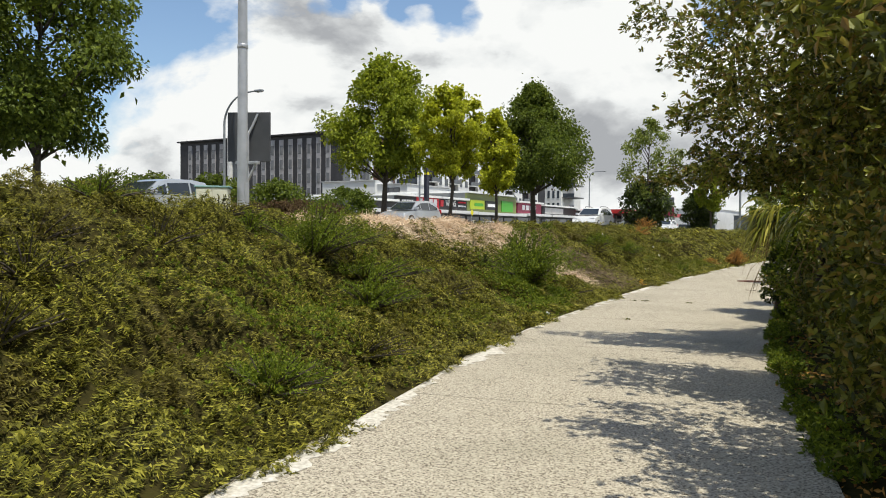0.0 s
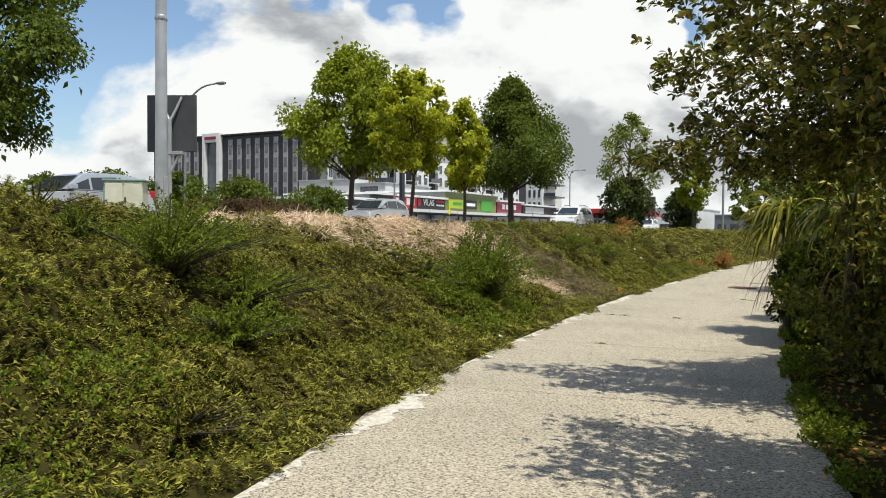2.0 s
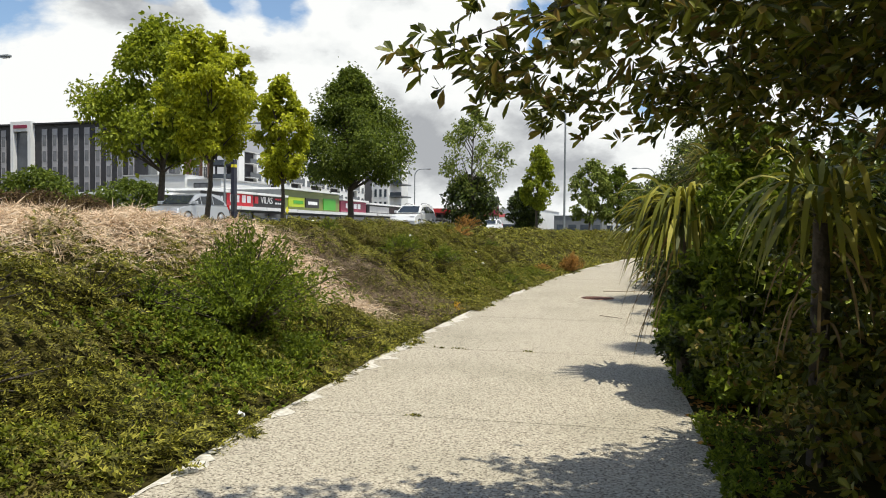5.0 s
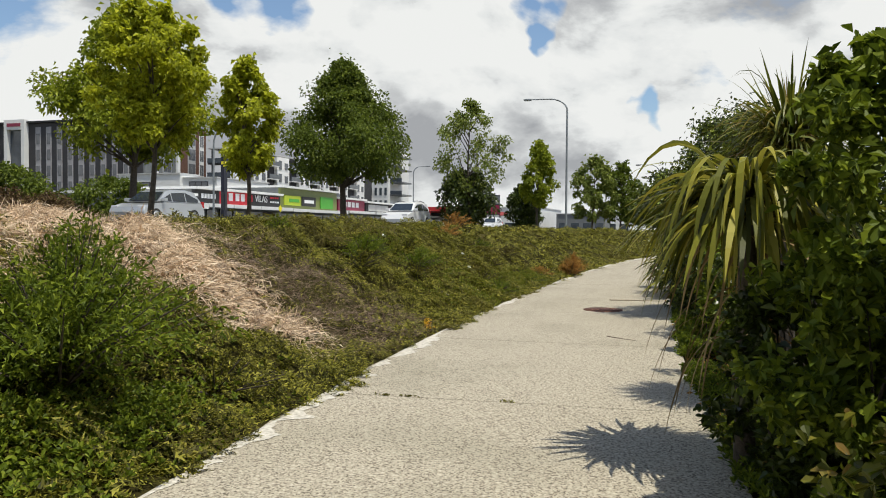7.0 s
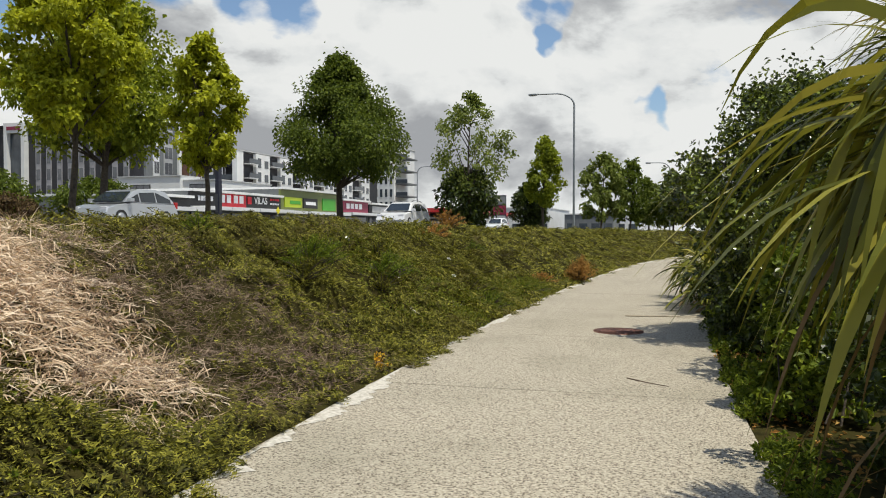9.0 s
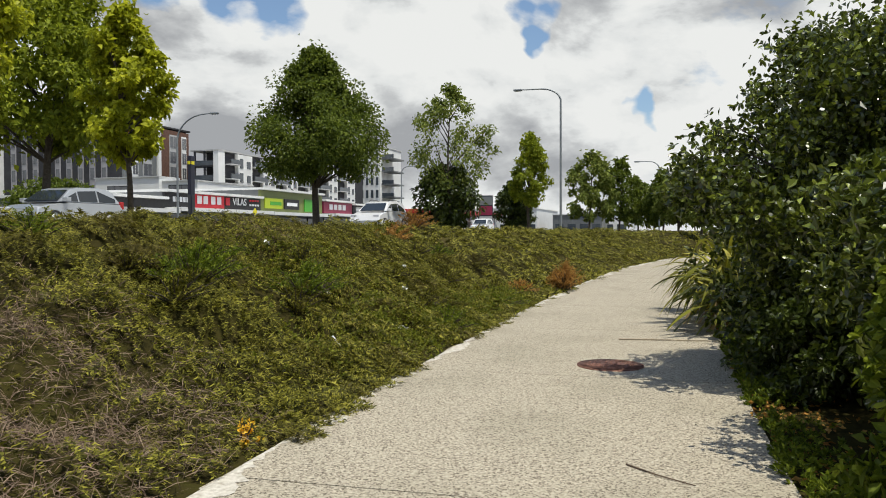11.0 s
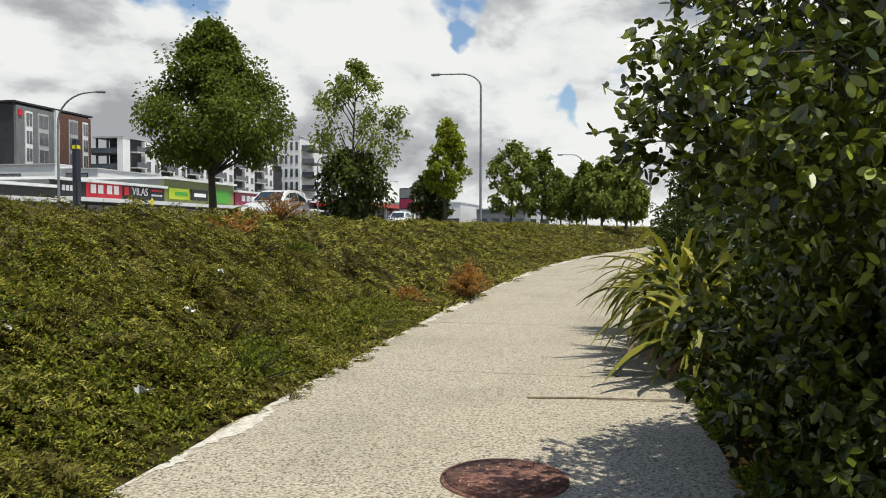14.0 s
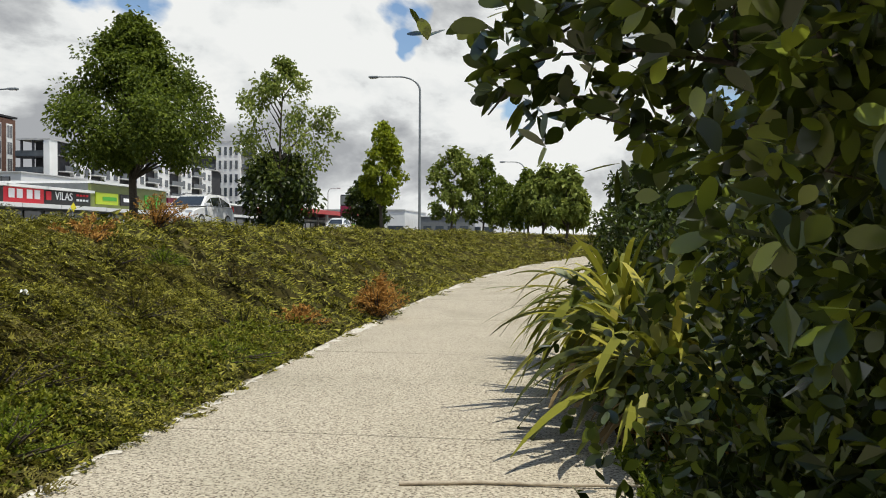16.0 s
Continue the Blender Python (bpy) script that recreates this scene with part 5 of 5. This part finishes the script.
# ---- planting beside the path ----
def shrub(place, h, radius, mat, seed, tips=3000, leaf=0.06, profile=ROUND, clumps=90, k=6, label="", spread=0.26, low=0.02, wide=0.5, stems=14, core=9000, name="shrub", branches=(), gaps=0.72, full=True, deep=0.8):
    """A leafy shrub: whorls of leaves at the shoot tips over a shaded inside of older leaves and stems."""
    t = thing(name, place, label, "shrub", group="hedge shrubs")
    r = np.random.default_rng(seed)
    c, p, w = crown_points(tips, profile, low * h, h, radius, clumps, radius * spread, seed)
    for a, b, n, wd in branches:
        a, b = np.array(a, float), np.array(b, float)
        q = r.uniform(0, 1, n) ** 0.7
        p = np.concatenate([p, a + (b - a) * q[:, None] + r.normal(size=(n, 3)) * wd * (1.1 - 0.75 * q)[:, None]])
        w = np.concatenate([w, unit((b - a) * 0.6 + r.normal(size=(n, 3)) * 0.6)])
    ok = p[:, 2] > 0.03
    base, way = whorls(p[ok], w[ok], k, leaf, r)
    n = len(base)
    size, face = leaf * r.uniform(0.65, 1.2, n), np.repeat(w[ok], k, 0) * 0.7 + np.array([0, 0, 0.8])
    child("foliage", leaf_mesh("foliage", base, way, size, leaf * wide, droop=0.12, full=full, face=face), mat, t, kind="stuff")
    if core:
        q = c[r.integers(0, clumps, core)] * np.array([deep, deep, 0.96]) + r.normal(size=(core, 3)) * radius * 0.13
        q = q[q[:, 2] > 0.05]
        child("inner_foliage", leaf_mesh("inner_foliage", q, r.normal(size=(len(q), 3)), 0.13 * gaps, 0.07 * gaps, face=q * np.array([1, 1, 0]) + np.array([0, 0, 0.6]), full=False), mat, t, kind="stuff")
    items = []
    for e in c[r.permutation(len(c))[:stems]]:
        root = np.array([r.normal() * 0.12, r.normal() * 0.12, 0])
        s = np.linspace(0, 1, 5)[:, None]
        items.append((root + (e - root) * s + np.array([0, 0, 1]) * s * (1 - s) * 0.3 * h, min(0.028, 0.02 * radius) * (1.1 - s[:, 0])))
    for a, b, n, wd in branches:
        s = np.linspace(0, 1, 6)[:, None]
        items.append((np.array(a) + (np.array(b) - np.array(a)) * s + np.array([0, 0, 1]) * s * (1 - s) * 0.5, 0.008 * (1.2 - s[:, 0])))
        for q in np.linspace(0.2, 0.9, 7):
            st = np.array(a) + (np.array(b) - np.array(a)) * q
            items.append(([st, st + np.clip(r.normal(size=3), -1, 1) * wd * 0.4, st + np.clip(r.normal(size=3), -1, 1) * wd * 0.7], (0.006, 0.004, 0.002)))
    child("stem", tubes_mesh("stem", items, 6), M["bark"], t, kind="stuff")
    return t


BUSHY = [(0, 0.8), (0.25, 0.95), (0.5, 1.0), (0.75, 0.88), (1, 0.4)]
TAPER = [(0, 0.92), (0.2, 1.0), (0.4, 0.95), (0.6, 0.78), (0.8, 0.55), (1, 0.2)]
DOME = [(0, 0.42), (0.12, 0.6), (0.3, 0.85), (0.45, 1.0), (0.6, 0.98), (0.75, 0.88), (0.9, 0.68), (1, 0.4)]
OL = "tall olive-green hedge shrub hanging over the path"
shrub((1.1, 4.4, 0), 4.6, 1.45, M["hedge_leaf_olive"], 80, 2800, 0.06, BUSHY, 110, label=OL,
      branches=(((-0.9, 0.3, 2.7), (-1.85, 0.5, 2.95), 220, 0.26), ((-0.9, 0.3, 3.2), (-1.9, 0.4, 3.45), 220, 0.3), ((-0.8, 0.9, 3.0), (-1.9, 1.1, 3.3), 240, 0.32)))
shrub((0.72, 6.9, 0), 4.7, 1.45, M["hedge_leaf_olive"], 81, 3300, 0.06, BUSHY, 120, label=OL,
      branches=(((-0.7, 0.0, 2.5), (-2.15, 0.1, 2.75), 300, 0.3), ((-0.6, -0.3, 3.0), (-2.0, -0.4, 3.25), 300, 0.33), ((-0.6, 0.5, 3.4), (-2.0, 0.6, 3.6), 280, 0.34), ((-0.5, 0.2, 3.9), (-1.6, 0.3, 4.2), 240, 0.34)))
shrub((0.75, 9.3, 0), 4.7, 1.45, M["hedge_leaf_olive"], 82, 3300, 0.06, TAPER, 120, label=OL)
shrub((0.35, 10.0, 0), 5.0, 1.55, M["hedge_leaf_olive"], 79, 3600, 0.072, ROUND, 110, wide=0.38, label="small spreading tree with leafy branches over the path", low=0.45, core=4000, gaps=0.75,
      branches=(((-0.3, 0.2, 2.3), (-1.45, 0.3, 2.2), 300, 0.28), ((-0.3, 0.0, 2.8), (-1.5, 0.1, 2.65), 300, 0.32), ((-0.5, 0.5, 3.1), (-1.6, 0.7, 2.95), 260, 0.32), ((-0.6, 0.9, 2.3), (-1.8, 0.9, 2.15), 330, 0.3), ((-0.6, -0.4, 2.8), (-2.75, -0.5, 2.0), 130, 0.14), ((-0.6, -0.2, 3.1), (-2.45, -0.2, 2.4), 190, 0.19), ((-0.4, -0.2, 2.6), (-2.1, 0.0, 2.0), 190, 0.2), ((-0.6, 0.4, 3.7), (-2.0, 0.6, 3.3), 70, 0.2),
                ((-0.5, -0.4, 2.7), (-2.5, -0.95, 2.75), 300, 0.24), ((-0.5, -0.2, 3.2), (-2.6, -0.8, 3.5), 330, 0.28), ((-0.4, 0.0, 3.6), (-3.0, -0.7, 4.0), 330, 0.3), ((-0.5, 0.0, 2.8), (-2.15, 0.0, 3.2), 300, 0.26),
                ((-0.3, -0.6, 2.4), (-2.85, -1.0, 2.04), 170, 0.14), ((-0.3, 0.2, 2.3), (-2.7, 0.3, 2.02), 200, 0.16), ((-0.3, -0.5, 2.3), (-2.0, -0.7, 2.25), 240, 0.2)))
shrub((0.25, 11.9, 0), 2.5, 1.35, M["hedge_leaf_olive"], 83, 3600, 0.06, TAPER, 100, label="dark green hedge shrub beside the path")
shrub((-0.7, 17.2, 0), 1.9, 0.9, M["hedge_leaf"], 88, 2000, 0.06, BUSHY, 60, core=1500, label="dark green low shrub beside the path")
shrub((0.15, 14.9, 0), 2.2, 1.1, M["gloss_leaf"], 84, 2600, 0.065, BUSHY, 80, label="green broad-leaved hedge shrub beside the path")
shrub((-0.72, 20.5, 0), 2.2, 1.2, M["gloss_leaf"], 85, 3400, 0.065, BUSHY, 100, label="bright green hedge shrub beside the path")
shrub((-0.92, 23.35, 0), 3.4, 1.62, M["gloss_leaf"], 86, 7500, 0.064, DOME, 170, 5, full="round", label="dense dark glossy-leaved shrub leaning over the path", wide=0.46, core=24000, gaps=0.6, deep=0.68,
      branches=(((-1.0, -0.6, 1.5), (-1.86, -0.3, 1.74), 60, 0.10), ((-0.9, -0.9, 1.8), (-1.4, -1.15, 1.95), 44, 0.14), ((-1.0, -0.7, 2.2), (-1.5, -0.5, 2.35), 60, 0.18), ((-0.9, -0.5, 1.7), (-1.78, -0.35, 1.9), 150, 0.2), ((-0.9, -0.7, 2.0), (-1.65, -0.7, 2.1), 140, 0.2), ((-0.9, 0.0, 2.2), (-1.45, 0.1, 2.4), 60, 0.2), ((-0.8, -0.5, 1.5), (-1.32, -0.8, 1.64), 60, 0.14), ((-0.6, -0.9, 1.4), (-0.95, -1.35, 1.55), 60, 0.14)))
# the darker leaf material here stands in for shade under the overhang
shrub((-1.25, 22.5, 0), 1.15, 0.8, M["hedge_leaf"], 85, 2000, 0.07, BUSHY, 60, core=5000, gaps=0.6, label="low shrub at the foot of a larger one, leaves darkened as if shaded")
shrub((-1.5, 24.4, 0), 1.15, 0.66, M["hedge_leaf"], 76, 1500, 0.055, BUSHY, 50, core=2200, gaps=0.6, label="low dark-leaved shrub filling the path's edge")
shrub((-1.45, 23.3, 0), 1.1, 0.62, M["hedge_leaf"], 77, 1500, 0.055, BUSHY, 50, core=2200, gaps=0.6, label="low dark-leaved shrub filling the path's edge")
shrub((-0.35, 26.3, 0), 3.4, 1.4, M["gloss_leaf"], 87, 2400, 0.085, BUSHY, 80, label="dark glossy-leaved shrub behind its neighbour", full=False)
for i, (x, yy, h) in enumerate([(-0.5, 30.5, 2.8), (-0.4, 34, 2.6), (-0.3, 38, 2.8), (0.0, 42, 3.0), (0.9, 47, 3.2), (2.0, 52, 3.4), (3.6, 58, 3.6)]):
    shrub((x, yy, 0), h, 1.6, M["hedge_leaf"], 90 + i, 1400, 0.11, BUSHY, 60, 5, label="green shrub in the hedge along the path", full=False, core=900, gaps=1.6)
for i, (x, yy, h, rr) in enumerate([(3.6, 5, 6.2, 2.5), (3.2, 9, 6.0, 2.5), (2.8, 13.5, 5.0, 2.3), (2.2, 18.0, 2.8, 1.8), (2.2, 22.5, 3.4, 2.0), (2.6, 28, 3.4, 2.2)]):
    shrub((x, yy, 0), h, rr, M["hedge_leaf"], 110 + i, 1800, 0.12, BUSHY, 80, 5, label="tall dark shrub behind the hedge", full=False, core=1600, gaps=1.8)


def leaf_litter():
    """Fallen leaves and weeds on the strip at the hedge's foot."""
    r = np.random.default_rng(140)
    n = 3200
    y = r.uniform(2, 32, n)
    x = right_edge(y) + np.abs(r.normal(size=n)) * 0.45 + 0.02 - 0.06 * (r.uniform(0, 1, n) < 0.1)
    z = np.where(x > right_edge(y), height(x, y), 0.0) + 0.012
    way = np.stack([r.normal(size=n), r.normal(size=n), np.abs(r.normal(size=n)) * 0.25], -1)
    ob = child("leaf_litter", leaf_mesh("leaf_litter", np.stack([x, y, z], -1), way, r.uniform(0.03, 0.075, n), 0.028), M["rust_leaf"])
    tagged(ob, label="brown fallen leaves under the hedge", category="leaf litter", kind="stuff")
    n = 40000
    y = r.uniform(2, 30, n // 8)
    keep = np.sin(y * 2.3) + 0.6 * np.sin(y * 5.1 + 1) > -0.6
    y = y[keep]
    x = right_edge(y) - 0.03 + 0.05 * np.sin(y * 7.3) * np.sin(y * 3.1) + np.abs(r.normal(size=len(y))) * 0.2
    tips = np.stack([x, y, height(x, y) + r.uniform(0.02, 0.14, len(y))], -1)
    base, way = whorls(tips, np.tile([0.0, 0, 1.0], (len(tips), 1)), 8, 0.04, r)
    ob = child("weeds", leaf_mesh("weeds", base, way, r.uniform(0.025, 0.06, len(base)), 0.018), M["fresh_leaf"])
    tagged(ob, label="low green weeds along the path's edge", category="weeds", kind="stuff")


leaf_litter()


def flax(place, n, length, width, mat, seed, label, trunk=0.0, droop=(0.5, 1.3), dead=0, up=0.9, name="flax", steep=1.0):
    t = thing(name, place, label, "plant", group="strap-leaved plants")
    r = np.random.default_rng(seed)
    a = r.uniform(0, 2 * np.pi, n)
    e = r.uniform(0.05, 1.0, n) * steep
    way = np.stack([np.cos(a) * (1.15 - e * up), np.sin(a) * (1.15 - e * up), 0.15 + e], -1)
    base = np.stack([np.cos(a) * 0.06, np.sin(a) * 0.06, trunk + r.uniform(-0.1, 0.12, n) * (1 if trunk else 0.3)], -1)
    child("leaves", blade_mesh("leaves", base, way, length * r.uniform(0.65, 1.15, n), width * r.uniform(0.7, 1.2, n), r.uniform(*droop, n), 9, 0.15), mat, t, kind="stuff")
    if dead:
        a = r.uniform(0, 2 * np.pi, dead)
        way = np.stack([np.cos(a), np.sin(a), r.uniform(-0.4, 0.5, dead)], -1)
        base = np.stack([np.cos(a) * 0.08, np.sin(a) * 0.08, trunk - r.uniform(0, 0.8, dead) * min(1, trunk)], -1)
        child("dead_leaves", blade_mesh("dead_leaves", base, way, length * r.uniform(0.6, 1.1, dead), width * r.uniform(0.3, 0.6, dead), r.uniform(1.6, 3.0, dead), 8, 0.6), M["flax_dead"], t, "dry brown hanging leaves", kind="stuff")
    if trunk:
        child("trunk", tubes_mesh("trunk", [([(0, 0, z) for z in np.linspace(0, trunk + 0.05, 6)], np.linspace(0.065, 0.05, 6))], 9), M["bark"], t)


flax((-1.58, 14.25, 0), 380, 0.84, 0.034, M["flax_leaf"], 130, "tall plant with arching yellow-green strap leaves beside the path", 1.58, (0.5, 2.0), 60, steep=0.85)
shrub((-1.3, 13.85, 0), 1.25, 0.5, M["hedge_leaf"], 78, 1300, 0.06, BUSHY, 40, core=1200, label="low green undergrowth at the foot of a strap-leaved plant")
shrub((float(right_edge(18.8)) + 0.5, 18.8, 0), 1.3, 0.5, M["fresh_leaf"], 83, 900, 0.06, BUSHY, 40, core=1200, label="small bright green shrub at the path's edge")
shrub((-1.03, 13.25, 0), 2.35, 0.55, M["fresh_leaf"], 89, 2000, 0.06, BUSHY, 60, core=2600, stems=6, label="slender bright green shrub at the path's edge")
flax((-0.78, 11.75, 0), 90, 0.75, 0.036, M["flax_leaf"], 133, "strap-leaved plant pushing through the hedge", 1.6, (0.6, 1.8), 20)
flax((-1.15, 16.0, 0), 620, 0.66, 0.02, M["hedge_leaf_olive"], 131, "dark spiky cabbage tree head behind the hedge", 2.12, (0.1, 0.9), 60, name="cabbage_tree")
flax((-1.8, 26.6, 0.05), 110, 1.3, 0.075, M["flax_leaf"], 132, "low flax with stiff leaves reaching over the path", 0.3, (0.2, 1.1), 60, up=0.7)
flax((-1.95, 27.8, 0.05), 120, 1.25, 0.075, M["flax_leaf"], 134, "low flax with broad stiff leaves beside another", 0.45, (0.3, 1.3), 40, up=0.7)
flax((-1.9, 29.4, 0.05), 110, 1.3, 0.07, M["flax_leaf"], 135, "low flax with dark stiff leaves farther along the path", 0.5, (0.3, 1.3), 30, up=0.7)


# ---- on the path ----
def manhole():
    t = thing("manhole_cover", (-3.36, 23.42, 0.004), "round rusty iron manhole cover set in the path", "manhole cover")
    items = tubes_mesh("frame_ring", [([(0, 0, -0.004), (0, 0, 0.008), (0, 0, 0.012), (0, 0, 0.004)], (0.35, 0.35, 0.328, 0.315))], 40)
    child("frame_ring", items, M["rusty_iron"], t)
    bm = bmesh.new()
    bmesh.ops.create_cone(bm, cap_ends=True, segments=40, radius1=0.314, radius2=0.311, depth=0.012, matrix=Matrix.Translation((0, 0, 0.002)))
    for i in range(-5, 6):
        for j in range(-5, 6):
            if math.hypot(i, j) < 4.9:
                x, y = i * 0.056, j * 0.056
                box(bm, x - 0.018, x + 0.018, y - 0.006, y + 0.006, 0.007, 0.013) if (i + j) % 2 else box(bm, x - 0.006, x + 0.006, y - 0.018, y + 0.018, 0.007, 0.013)
    part("lid", bm, M["rusty_iron"], t, "rusty lid with raised treads")


manhole()


def stick(pts, r0, mat, label):
    ob = child("stick", tubes_mesh("stick", [(pts, np.linspace(r0, r0 * 0.5, len(pts)))], 6), mat)
    tagged(ob, label=label, category="stick")


stick([(-3.43, 25.42, 0.012), (-3.0, 25.5, 0.014), (-2.5, 25.52, 0.016), (-2.05, 25.56, 0.02)], 0.014, M["dry_stick"], "long dry pale flax stalk lying on the path")
stick([(-2.95, 19.9, 0.006), (-2.75, 19.72, 0.008), (-2.55, 19.6, 0.006)], 0.006, M["wet_stick"], "thin dark twig lying on the path")


def joint_weeds():
    """Tiny weeds in the open joints of the path."""
    r = np.random.default_rng(150)
    for yj, ks in ((15.4, (0.16, 0.235, 0.5)), (12.0, (0.33,))):
        l, rr = cross(yj)
        for k in ks:
            p = l + (rr - l) * k
            tips = np.stack([p[0] + r.normal(size=14) * 0.035, p[1] + r.normal(size=14) * 0.008, r.uniform(0.002, 0.014, 14)], -1)
            base, way = whorls(tips, np.tile([0.0, 0, 1.0], (14, 1)), 5, 0.012, r)
            ob = child("weed", leaf_mesh("weed", base, way, 0.02, 0.009), M["cover_leaf"])
            tagged(ob, label="small green weed in a joint of the path", category="weed", group="joint weeds", kind="stuff")


joint_weeds()
stick([(x, yy, float(height(x, yy)) + dz) for x, yy, dz in ((-6.12, 22.4, 0.17), (-6.0, 22.25, 0.16), (-5.9, 22.12, 0.14))], 0.014, M["litter_white"], "bleached white stick lying on the bank")


def paper(x, y, size, seed):
    r = np.random.default_rng(seed)
    bm = bmesh.new()
    bmesh.ops.create_grid(bm, x_segments=4, y_segments=4, size=size / 2)
    for v in bm.verts:
        v.co.z += r.normal() * size * 0.18
    bmesh.ops.solidify(bm, geom=bm.faces[:], thickness=0.002)
    me = bpy.data.meshes.new("litter")
    bm.to_mesh(me)
    bm.free()
    ob = child("litter", me, M["litter_white"])
    ob.matrix_basis = pose(x, y, float(height(x, y)) + 0.12, r.uniform(-20, 20), 25, r.uniform(0, 90))
    tagged(ob, label="crumpled white paper scrap on the ground cover", category="litter", group="litter on the bank")


for i, (x, yy, sz) in enumerate([(-5.95, 24.05, 0.10), (-6.5, 25.6, 0.07), (-6.9, 23.9, 0.06), (-8.0, 24.3, 0.08), (-4.6, 11.3, 0.05), (-7.2, 27.5, 0.07)]):
    paper(x, yy, sz, 200 + i)
